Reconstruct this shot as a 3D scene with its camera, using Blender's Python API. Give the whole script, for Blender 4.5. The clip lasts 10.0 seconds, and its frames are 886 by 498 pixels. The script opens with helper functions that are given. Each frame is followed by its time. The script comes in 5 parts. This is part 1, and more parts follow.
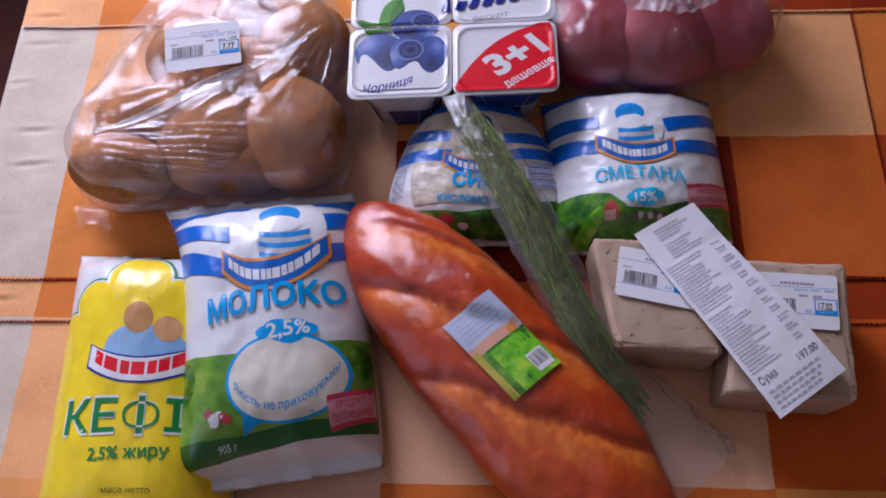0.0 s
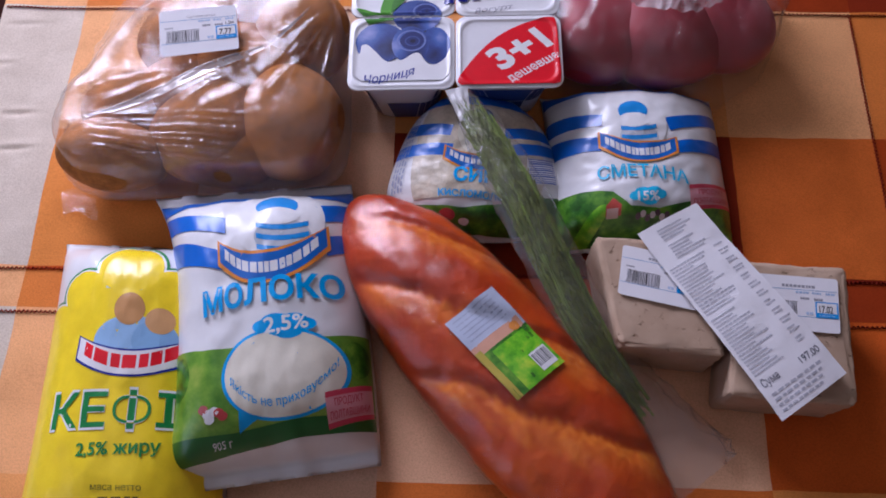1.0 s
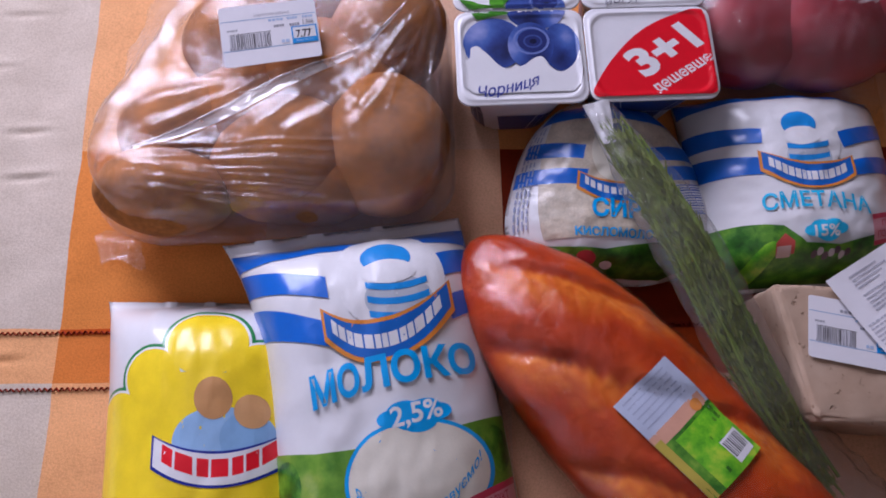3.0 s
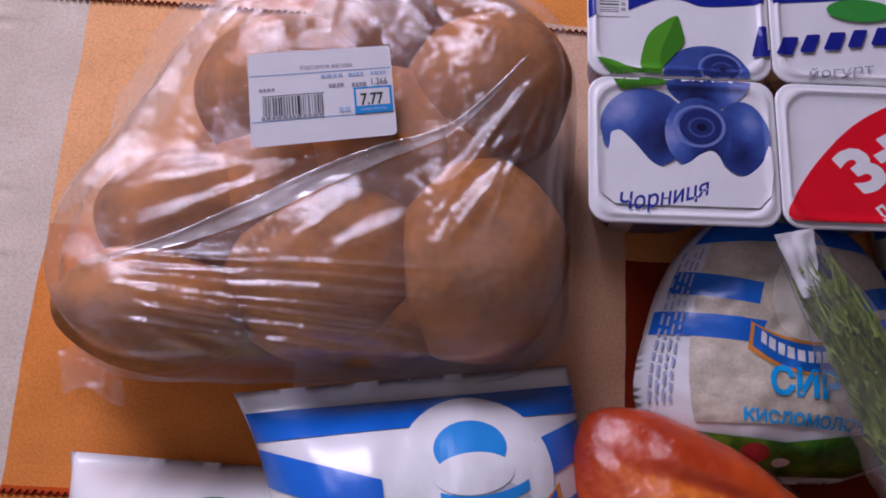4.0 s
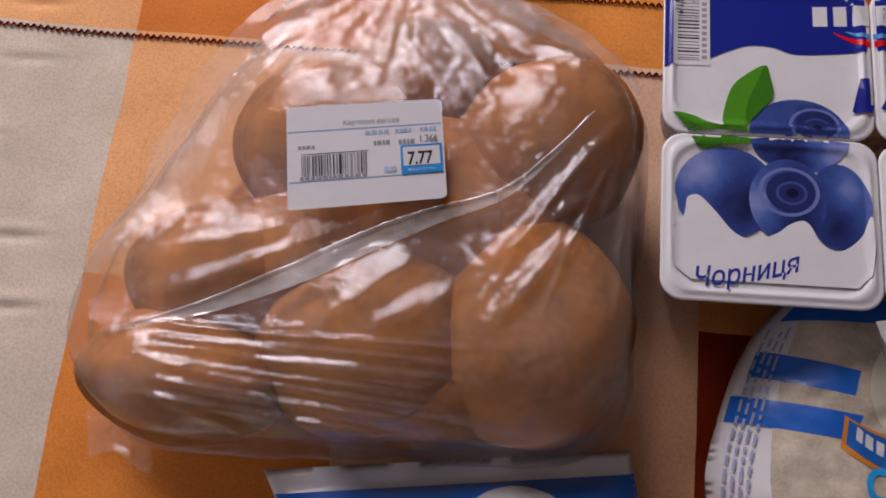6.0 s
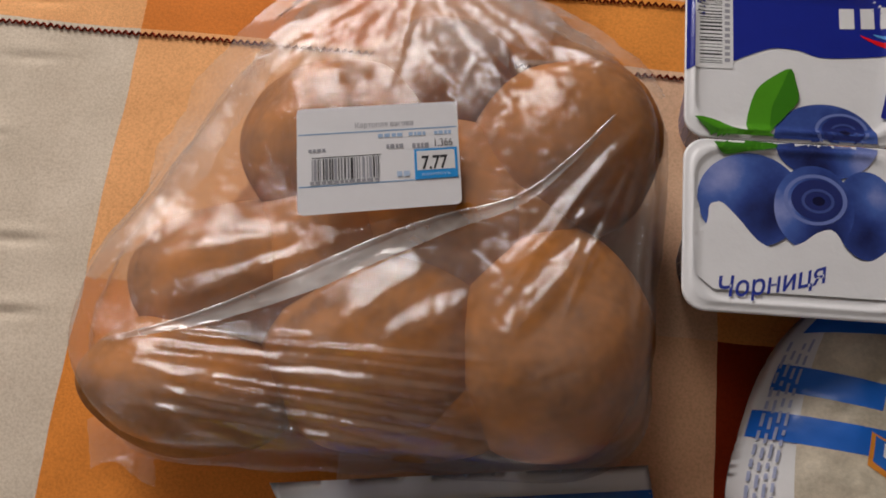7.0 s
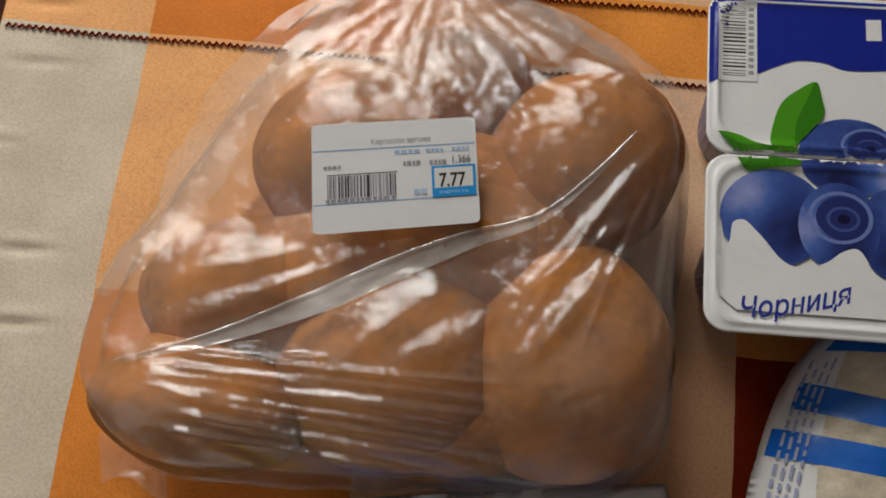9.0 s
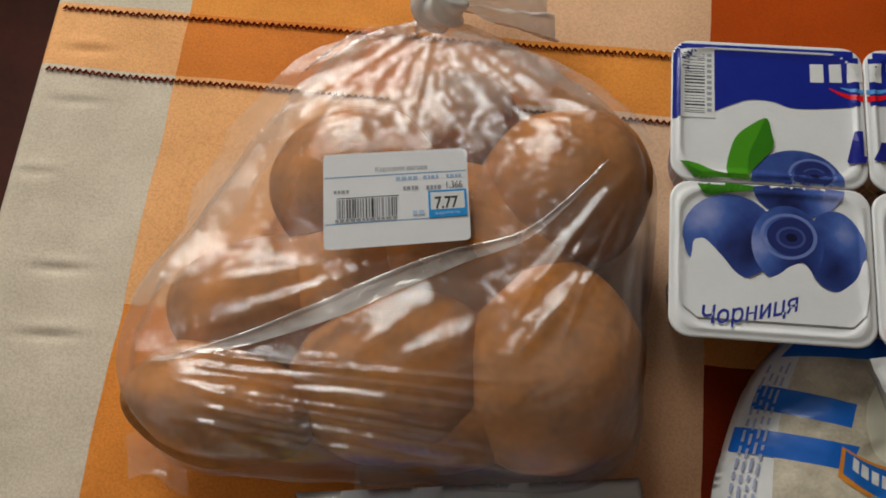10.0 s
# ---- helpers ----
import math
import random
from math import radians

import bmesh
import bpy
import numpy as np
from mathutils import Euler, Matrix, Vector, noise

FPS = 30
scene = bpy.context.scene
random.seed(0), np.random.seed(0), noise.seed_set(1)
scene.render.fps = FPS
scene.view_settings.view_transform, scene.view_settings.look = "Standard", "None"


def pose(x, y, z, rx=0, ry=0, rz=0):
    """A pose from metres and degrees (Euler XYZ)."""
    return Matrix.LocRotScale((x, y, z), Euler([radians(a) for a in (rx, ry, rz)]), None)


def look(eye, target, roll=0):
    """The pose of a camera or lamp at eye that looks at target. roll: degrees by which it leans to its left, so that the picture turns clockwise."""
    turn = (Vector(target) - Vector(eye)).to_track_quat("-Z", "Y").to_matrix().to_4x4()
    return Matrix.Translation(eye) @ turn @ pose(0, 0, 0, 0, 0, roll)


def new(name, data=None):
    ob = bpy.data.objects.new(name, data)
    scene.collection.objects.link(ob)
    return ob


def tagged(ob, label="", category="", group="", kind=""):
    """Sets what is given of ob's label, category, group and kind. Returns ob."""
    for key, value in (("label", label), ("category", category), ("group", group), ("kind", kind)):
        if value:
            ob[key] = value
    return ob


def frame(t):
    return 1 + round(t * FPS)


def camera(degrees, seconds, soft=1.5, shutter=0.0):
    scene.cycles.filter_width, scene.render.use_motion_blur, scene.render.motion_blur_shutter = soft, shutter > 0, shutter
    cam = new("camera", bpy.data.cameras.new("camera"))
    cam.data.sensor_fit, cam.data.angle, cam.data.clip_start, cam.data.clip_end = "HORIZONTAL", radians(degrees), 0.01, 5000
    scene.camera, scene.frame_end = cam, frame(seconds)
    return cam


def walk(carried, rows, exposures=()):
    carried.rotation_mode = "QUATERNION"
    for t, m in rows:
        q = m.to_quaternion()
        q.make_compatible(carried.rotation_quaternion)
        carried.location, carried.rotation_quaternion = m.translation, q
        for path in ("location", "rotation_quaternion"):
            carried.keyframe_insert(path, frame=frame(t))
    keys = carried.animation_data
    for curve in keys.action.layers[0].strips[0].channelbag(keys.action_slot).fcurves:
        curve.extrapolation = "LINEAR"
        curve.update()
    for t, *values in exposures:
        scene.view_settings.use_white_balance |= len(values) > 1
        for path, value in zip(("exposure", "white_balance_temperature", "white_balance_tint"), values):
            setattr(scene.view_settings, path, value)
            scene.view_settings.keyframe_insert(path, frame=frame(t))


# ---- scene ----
cam = camera(58.4, 10.0, soft=1.8)
PATH = [
    (0, (0.526, 0.409, 0.594), (0.4, 1.159, -1.255), -9.0),
    (0.5, (0.52, 0.409, 0.594), (0.407, 1.161, -1.255), -7.9),
    (1, (0.502, 0.414, 0.587), (0.454, 1.149, -1.273), -2.5),
    (1.5, (0.496, 0.415, 0.593), (0.484, 1.155, -1.265), -0.1),
    (2, (0.492, 0.444, 0.592), (0.488, 1.171, -1.271), 0.9),
    (2.5, (0.447, 0.479, 0.555), (0.496, 1.157, -1.326), 3.5),
    (2.7, (0.416, 0.49, 0.538), (0.499, 1.142, -1.351), 5.5),
    (3.8, (0.346, 0.627, 0.408), (0.404, 1.123, -1.529), 10.1),
    (4, (0.342, 0.652, 0.385), (0.387, 1.149, -1.551), 8.7),
    (4.5, (0.339, 0.696, 0.363), (0.369, 1.083, -1.6), 8.7),
    (5, (0.339, 0.699, 0.367), (0.303, 1.099, -1.592), -0.1),
    (5.5, (0.345, 0.685, 0.365), (0.239, 1.179, -1.57), -6.7),
    (7, (0.338, 0.69, 0.352), (0.228, 1.19, -1.581), -6.4),
    (7.5, (0.336, 0.693, 0.35), (0.222, 1.187, -1.584), -6.8),
    (8, (0.335, 0.694, 0.351), (0.214, 1.191, -1.582), -7.4),
    (8.5, (0.335, 0.694, 0.351), (0.204, 1.198, -1.58), -8.2),
    (9, (0.331, 0.703, 0.35), (0.219, 1.163, -1.594), -7.5),
    (9.5, (0.33, 0.698, 0.375), (0.231, 1.19, -1.561), -4.9),
    (10, (0.336, 0.684, 0.385), (0.215, 1.242, -1.532), -6.1),
]
EXPOSURES = [(0.0, 0.01, 5400, 28), (2.7, -0.03, 5500, 29), (4.0, -0.40, 5650, 37), (4.8, -0.47, 6000, 35), (5.7, -0.50, 6300, 28), (7.0, -0.54, 6750, 12), (8.0, -0.54, 6750, 7), (10.0, -0.51, 6700, 2)]
walk(cam, [(t, look(eye, target, roll)) for t, eye, target, roll in PATH], exposures=EXPOSURES)

# ---- world, window light, added side fill and exposure ----
world = bpy.data.worlds.new("sky")
scene.world = world
world.use_nodes = True
wn = world.node_tree.nodes
sky = wn.new("ShaderNodeTexSky")
sky.sky_type = "NISHITA"
sky.sun_disc = False
sky.sun_elevation, sky.sun_rotation = radians(35), radians(-40)
world.node_tree.links.new(sky.outputs[0], wn["Background"].inputs[0])
wn["Background"].inputs[1].default_value = 0.12

WIN = (-0.66, 0.14, 0.35, 1.25)      # x0, x1, z0, z1 of the window in the back wall
ROOM = (-1.4, 2.3, -1.4, 1.75, -0.75, 1.9)
FILL_OPEN = (-1.15, 0.25, 0.15, 1.6)       # y0, y1, z0, z1 of the unseen opening added in the west wall
lamp = bpy.data.lights.new("window_daylight", "AREA")
lamp.shape, lamp.size, lamp.size_y = "RECTANGLE", WIN[1] - WIN[0], WIN[3] - WIN[2]
lamp.energy, lamp.color = 33.0, (1.0, 0.97, 0.95)
lamp_ob = new("window_daylight", lamp)
lamp_ob.matrix_world = look(((WIN[0] + WIN[1]) / 2, ROOM[3] + 0.02, (WIN[2] + WIN[3]) / 2), (0.1, -1.0, 0.35))
# fill lamp from an added side opening, to lift slopes facing the camera
fill_lamp = bpy.data.lights.new("side_window_daylight", "AREA")
fill_lamp.shape, fill_lamp.size, fill_lamp.size_y = "RECTANGLE", FILL_OPEN[1] - FILL_OPEN[0], FILL_OPEN[3] - FILL_OPEN[2]
fill_lamp.energy, fill_lamp.color = 4.0, (1.0, 0.97, 0.95)
fill_lamp_ob = new("side_window_daylight", fill_lamp)
fill_lamp_ob.matrix_world = look((ROOM[0] - 0.02, (FILL_OPEN[0] + FILL_OPEN[1]) / 2, (FILL_OPEN[2] + FILL_OPEN[3]) / 2), (1.2, 0.5, 0.3))


# ---- small helpers ----
from mathutils.bvhtree import BVHTree
from mathutils.geometry import delaunay_2d_cdt
import itertools
ORIGIN = {}


def thing(name, base, label, category, group=""):
    ob = new(name)
    ob.empty_display_size = 0.02
    ob.location = base
    ORIGIN[ob.name] = Vector(base)
    return tagged(ob, label, category, group)


def part(name, bm, material, parent=None, label="", smooth=True):
    """Links bm (in world metres) as one mesh object under a thing or a part."""
    data = bpy.data.meshes.new(name)
    base = ORIGIN[parent.name] if parent else Vector()
    bm.transform(Matrix.Translation(-base))
    for f in bm.faces:
        f.smooth = smooth
    bm.normal_update()
    bm.to_mesh(data)
    bm.free()
    if material:
        data.materials.append(material)
    ob = new(name, data)
    if parent:
        ob.parent = parent
    ORIGIN[ob.name] = base
    if label:
        ob["label"] = label
    return ob


def surface(ob):
    """A tree of the part's mesh in world metres, to lay print and labels on."""
    base = ORIGIN[ob.name]
    me = ob.data
    return BVHTree.FromPolygons([v.co + base for v in me.vertices], [tuple(p.vertices) for p in me.polygons])


def box(x0, x1, y0, y1, z0, z1, bevel=0.0, bm=None):
    bm = bm or bmesh.new()
    m = Matrix.Translation(((x0 + x1) / 2, (y0 + y1) / 2, (z0 + z1) / 2)) @ Matrix.Diagonal((x1 - x0, y1 - y0, z1 - z0, 1))
    vs = bmesh.ops.create_cube(bm, size=1, matrix=m)["verts"]
    if bevel:
        es = {e for v in vs for e in v.link_edges}
        bmesh.ops.bevel(bm, geom=list(es), offset=bevel, segments=2, affect="EDGES", profile=0.5)
    return bm


def sheet(points, close_u=False):
    """A mesh from rows of points."""
    bm = bmesh.new()
    rows = [[bm.verts.new(p) for p in row] for row in points]
    n = len(rows[0])
    for a, b in zip(rows, rows[1:]):
        for i in range(n if close_u else n - 1):
            j = (i + 1) % n
            bm.faces.new((a[i], a[j], b[j], b[i]))
    return bm


def fbm(x, y, z=0.0, octaves=3):
    return noise.fractal(Vector((x, y, z)), 0.9, 2.0, octaves)


def smooth01(a, b, x):
    t = min(1.0, max(0.0, (x - a) / (b - a)))
    return t * t * (3 - 2 * t)


# ---- materials ----
def nodes_of(name):
    m = bpy.data.materials.new(name)
    m.use_nodes = True
    nt = m.node_tree
    return m, nt, nt.nodes["Principled BSDF"]


def link(nt, a, b):
    nt.links.new(a, b)


def noise_node(nt, scale, detail=4, rough=0.55, coord="Object", stretch=None):
    tc = nt.nodes.new("ShaderNodeTexCoord")
    n = nt.nodes.new("ShaderNodeTexNoise")
    n.inputs["Scale"].default_value, n.inputs["Detail"].default_value, n.inputs["Roughness"].default_value = scale, detail, rough
    src = tc.outputs[coord]
    if stretch:
        mp = nt.nodes.new("ShaderNodeMapping")
        mp.inputs["Scale"].default_value = stretch
        link(nt, src, mp.inputs["Vector"])
        src = mp.outputs[0]
    link(nt, src, n.inputs["Vector"])
    return n


def ramp(nt, fac, stops, mode="LINEAR"):
    r = nt.nodes.new("ShaderNodeValToRGB")
    r.color_ramp.interpolation = mode
    el = r.color_ramp.elements
    while len(el) < len(stops):
        el.new(0.5)
    for e, (p, c) in zip(el, stops):
        e.position, e.color = p, (*c, 1) if len(c) == 3 else c
    link(nt, fac, r.inputs[0])
    return r


def bump(nt, height, strength, distance, bsdf, chain=None):
    b = nt.nodes.new("ShaderNodeBump")
    b.inputs["Strength"].default_value, b.inputs["Distance"].default_value = strength, distance
    link(nt, height, b.inputs["Height"])
    if chain:
        link(nt, chain.outputs[0], b.inputs["Normal"])
    link(nt, b.outputs[0], bsdf.inputs["Normal"])
    return b


def plain(name, color, rough=0.5, var=0.12, scale=60.0, bump_d=0.0004, bump_scale=None, metal=0.0, coat=0.0, spec=0.5):
    """A surface with two scales of variation round one colour."""
    m, nt, b = nodes_of(name)
    n1, n2 = noise_node(nt, scale), noise_node(nt, scale * 9, 2)
    mix = nt.nodes.new("ShaderNodeMath")
    mix.operation = "MULTIPLY_ADD"
    mix.inputs[1].default_value = 0.35
    link(nt, n2.outputs[0], mix.inputs[0])
    link(nt, n1.outputs[0], mix.inputs[2])
    lo, hi = [c * (1 - var) for c in color], [min(1, c * (1 + var)) for c in color]
    r = ramp(nt, mix.outputs[0], [(0.4, lo), (0.95, hi)])
    link(nt, r.outputs[0], b.inputs["Base Color"])
    b.inputs["Roughness"].default_value, b.inputs["Metallic"].default_value = rough, metal
    b.inputs["Coat Weight"].default_value, b.inputs["Coat Roughness"].default_value = coat, 0.15
    b.inputs["Specular IOR Level"].default_value = spec
    if bump_d:
        bump(nt, noise_node(nt, bump_scale or scale * 3, 5).outputs[0], 0.6, bump_d, b)
    return m


def film(name, clear=0.86, haze=0.10, rough=0.08, tint=(1, 1, 1), crinkle=90.0, depth=0.0006, stretch=None, gloss=0.055):
    """Thin clear plastic: mostly see-through, a little milky, with sharp gloss."""
    m = bpy.data.materials.new(name)
    m.use_nodes = True
    nt = m.node_tree
    nt.nodes.remove(nt.nodes["Principled BSDF"])
    out = nt.nodes["Material Output"]
    tr, df, gl = (nt.nodes.new("ShaderNodeBsdf" + k) for k in ("Transparent", "Diffuse", "Glossy"))
    tr.inputs[0].default_value = (*[clear * c + (1 - clear) * 0.85 for c in tint], 1)
    df.inputs[0].default_value = (0.8, 0.8, 0.8, 1)
    patch = noise_node(nt, 40, 4)
    rr = ramp(nt, patch.outputs[0], [(0.35, (rough * 0.7,) * 3), (0.7, (rough * 2.0,) * 3)])
    link(nt, rr.outputs[0], gl.inputs["Roughness"])
    fine = noise_node(nt, crinkle, 6, 0.62, stretch=stretch)
    bp = nt.nodes.new("ShaderNodeBump")
    bp.inputs["Strength"].default_value, bp.inputs["Distance"].default_value = 1.0, depth
    link(nt, fine.outputs[0], bp.inputs["Height"])
    link(nt, bp.outputs[0], gl.inputs["Normal"])
    milky = noise_node(nt, 25, 3)
    hz = ramp(nt, milky.outputs[0], [(0.3, (haze * 0.5,) * 3), (0.75, (haze * 1.6,) * 3)])
    m1 = nt.nodes.new("ShaderNodeMixShader")
    link(nt, hz.outputs[0], m1.inputs[0])
    link(nt, tr.outputs[0], m1.inputs[1])
    link(nt, df.outputs[0], m1.inputs[2])
    fr = nt.nodes.new("ShaderNodeLayerWeight")
    fr.inputs[0].default_value = 0.5
    pw = nt.nodes.new("ShaderNodeMath")
    pw.operation = "POWER"
    pw.inputs[1].default_value = 4.0
    link(nt, fr.outputs["Facing"], pw.inputs[0])
    ad = nt.nodes.new("ShaderNodeMath")
    ad.operation = "MULTIPLY_ADD"
    ad.inputs[1].default_value, ad.inputs[2].default_value = 0.6, gloss
    link(nt, pw.outputs[0], ad.inputs[0])
    m2 = nt.nodes.new("ShaderNodeMixShader")
    link(nt, ad.outputs[0], m2.inputs[0])
    link(nt, m1.outputs[0], m2.inputs[1])
    link(nt, gl.outputs[0], m2.inputs[2])
    link(nt, m2.outputs[0], out.inputs["Surface"])
    return m


WALL = plain("wall_plaster", (0.33, 0.28, 0.22), 0.9, 0.06, 8, 0.0008)
CEIL = plain("ceiling_paint", (0.52, 0.50, 0.47), 0.9, 0.04, 8)
FLOOR = plain("dark_red_floorboards", (0.085, 0.014, 0.006), 0.6, 0.3, 14, 0.0005)
WOOD = plain("table_wood", (0.11, 0.035, 0.015), 0.4, 0.25, 30)
FRAME = plain("white_window_paint", (0.75, 0.75, 0.74), 0.4, 0.04, 20)
WHITE_FILM = plain("white_pouch_film", (0.72, 0.72, 0.73), 0.3, 0.03, 30, 0.0006, 45, coat=0.3)
YELLOW_FILM = plain("yellow_pouch_film", (0.82, 0.70, 0.004), 0.35, 0.05, 30, 0.0006, 45, coat=0.12)
PAPER = plain("thermal_paper", (0.78, 0.77, 0.80), 0.6, 0.03, 40, 0.0002)
LID = plain("foil_lid_white", (0.74, 0.74, 0.76), 0.33, 0.03, 60, 0.0011, 55)
CUP = plain("cup_plastic_white", (0.72, 0.73, 0.76), 0.35, 0.03, 40)


def cloth_material():
    m, nt, b = nodes_of("checked_tablecloth")
    geo = nt.nodes.new("ShaderNodeNewGeometry")
    sep = nt.nodes.new("ShaderNodeSeparateXYZ")
    wob = noise_node(nt, 18, 2)
    add = nt.nodes.new("ShaderNodeVectorMath")
    add.operation = "MULTIPLY_ADD"
    add.inputs[1].default_value = (0.004, 0.004, 0)
    link(nt, wob.outputs["Color"], add.inputs[0])
    link(nt, geo.outputs["Position"], add.inputs[2])
    link(nt, add.outputs[0], sep.inputs[0])
    g = lambda v: (v, v, v)
    o = 0.002
    col = ramp(nt, sep.outputs[0], [(0.0, g(0.0)), (0.151 + o, g(0.20)), (0.283 + o, g(0.100)), (0.441 + o, g(0.28)), (0.723 + o, g(0.21)), (0.844 + o, g(0.45))], "CONSTANT")
    dark = ramp(nt, sep.outputs[1], [(0.0, g(0.1)), (0.464 + o, g(0.0)), (0.622 + o, g(0.3)), (0.749 + o, g(0.0)), (0.916 + o, g(0.2))], "CONSTANT")
    band = ramp(nt, sep.outputs[1], [(0.0, g(0.0)), (0.588 + o, g(1.0)), (0.624 + o, g(0.0)), (0.877 + o, g(1.0)), (0.916 + o, g(0.0))], "CONSTANT")

    def mth(op, a, b2):
        n = nt.nodes.new("ShaderNodeMath")
        n.operation = op
        for i, s in enumerate((a, b2)):
            if isinstance(s, (int, float)):
                n.inputs[i].default_value = s
            else:
                link(nt, s, n.inputs[i])
        return n.outputs[0]
    many = ramp(nt, sep.outputs[0], [(0.0, g(0.0)), (0.151 + o, g(0.30)), (0.283 + o, g(0.06)), (0.441 + o, g(1.0)), (0.723 + o, g(0.5)), (0.844 + o, g(0.5))], "CONSTANT").outputs[0]
    strong = ramp(nt, sep.outputs[0], [(0.0, g(0.20)), (0.151 + o, g(0.24)), (0.283 + o, g(0.24)), (0.441 + o, g(0.45)), (0.723 + o, g(0.62)), (0.844 + o, g(0.45))], "CONSTANT")
    total = mth("ADD", mth("ADD", col.outputs[0], mth("MULTIPLY", mth("MULTIPLY", many, 2.1), dark.outputs[0])), mth("MULTIPLY", strong.outputs[0], band.outputs[0]))
    low = ramp(nt, sep.outputs[1], [(0.0, g(0.0)), (0.464 + o, g(1.0)), (0.588 + o, g(0.0))], "CONSTANT").outputs[0]
    more = ramp(nt, sep.outputs[0], [(0.0, g(0.0)), (0.723 + o, g(0.36))], "CONSTANT").outputs[0]
    less = ramp(nt, sep.outputs[0], [(0.0, g(0.0)), (0.441 + o, g(0.14)), (0.723 + o, g(0.0)), (0.844 + o, g(0.5))], "CONSTANT").outputs[0]
    total = mth("SUBTRACT", mth("ADD", total, mth("MULTIPLY", low, more)), mth("MULTIPLY", low, less))
    base = ramp(nt, total, [(0.0, (0.65, 0.56, 0.46)), (0.14, (0.80, 0.47, 0.28)), (0.2, (0.85, 0.43, 0.185)), (0.32, (0.80, 0.31, 0.06)), (0.6, (0.60, 0.090, 0.003)), (0.95, (0.20, 0.014, 0.002))])
    weave = noise_node(nt, 750, 3, 0.7)
    blotch = noise_node(nt, 22, 3)
    wr = ramp(nt, weave.outputs[0], [(0.3, (0.84, 0.81, 0.77)), (0.6, (1.05, 1.05, 1.05))])
    br = ramp(nt, blotch.outputs[0], [(0.3, (0.9, 0.89, 0.87)), (0.7, (1.06, 1.06, 1.06))])
    for src in (wr, br):
        mx = nt.nodes.new("ShaderNodeMix")
        mx.data_type, mx.blend_type = "RGBA", "MULTIPLY"
        mx.inputs["Factor"].default_value = 1.0
        link(nt, base.outputs["Color"] if src is wr else last.outputs["Result"], mx.inputs["A"])
        link(nt, src.outputs[0], mx.inputs["B"])
        last = mx
    link(nt, last.outputs["Result"], b.inputs["Base Color"])
    b.inputs["Roughness"].default_value = 0.75
    b.inputs["Specular IOR Level"].default_value = 0.15
    bump(nt, weave.outputs[0], 0.5, 0.0004, b)
    return m


CLOTH = cloth_material()
STITCH = plain("dark_red_thread", (0.26, 0.026, 0.012), 1.0, 0.3, 300, 0, spec=0.05)


def bread_material():
    m, nt, b = nodes_of("glazed_bread_crust")
    at = nt.nodes.new("ShaderNodeAttribute")
    at.attribute_name = "torn"
    n1, n2 = noise_node(nt, 15, 7, 0.65), noise_node(nt, 210, 5)
    crust = ramp(nt, n1.outputs[0], [(0.25, (0.24, 0.014, 0.0008)), (0.5, (0.48, 0.048, 0.0015)), (0.8, (0.68, 0.125, 0.004))])
    torn = ramp(nt, n2.outputs[0], [(0.3, (0.62, 0.110, 0.005)), (0.7, (0.82, 0.25, 0.022))])
    mx = nt.nodes.new("ShaderNodeMix")
    mx.data_type = "RGBA"
    link(nt, at.outputs["Fac"], mx.inputs["Factor"])
    link(nt, crust.outputs[0], mx.inputs["A"])
    link(nt, torn.outputs[0], mx.inputs["B"])
    link(nt, mx.outputs["Result"], b.inputs["Base Color"])
    b.inputs["Roughness"].default_value = 0.38
    b.inputs["Specular IOR Level"].default_value = 0.3
    b.inputs["Coat Weight"].default_value, b.inputs["Coat Roughness"].default_value = 0.12, 0.15
    bump(nt, n2.outputs[0], 0.7, 0.0014, b)
    return m


BREAD = bread_material()
POTATO = plain("potato_skin", (0.42, 0.150, 0.023), 0.9, 0.58, 34, 0.0008, 160)


def halva_material():
    m, nt, b = nodes_of("pressed_halva")
    n1, n2, n3 = noise_node(nt, 30, 4), noise_node(nt, 210, 4, 0.6, stretch=(1.0, 1.0, 2.2)), noise_node(nt, 700, 3)
    r = ramp(nt, n1.outputs[0], [(0.3, (0.40, 0.275, 0.185)), (0.7, (0.53, 0.39, 0.28))])
    pit = ramp(nt, n2.outputs[0], [(0.28, (0.62, 0.57, 0.52)), (0.38, (1, 1, 1))])
    mx = nt.nodes.new("ShaderNodeMix")
    mx.data_type, mx.blend_type = "RGBA", "MULTIPLY"
    mx.inputs["Factor"].default_value = 1.0
    link(nt, r.outputs[0], mx.inputs["A"])
    link(nt, pit.outputs[0], mx.inputs["B"])
    link(nt, mx.outputs["Result"], b.inputs["Base Color"])
    b.inputs["Roughness"].default_value = 0.85
    b.inputs["Specular IOR Level"].default_value = 0.2
    bump(nt, pit.outputs[0], 0.9, 0.0015, b)
    return m


HALVA = halva_material()

def meat_material():
    m, nt, b = nodes_of("raw_red_contents")
    n = noise_node(nt, 26, 6, 0.6)
    r = ramp(nt, n.outputs[0], [(0.28, (0.22, 0.012, 0.026)), (0.45, (0.33, 0.020, 0.036)), (0.6, (0.38, 0.028, 0.042)), (0.8, (0.46, 0.07, 0.075))])
    link(nt, r.outputs[0], b.inputs["Base Color"])
    b.inputs["Roughness"].default_value = 0.5
    bump(nt, noise_node(nt, 60, 5).outputs[0], 0.6, 0.001, b)
    return m


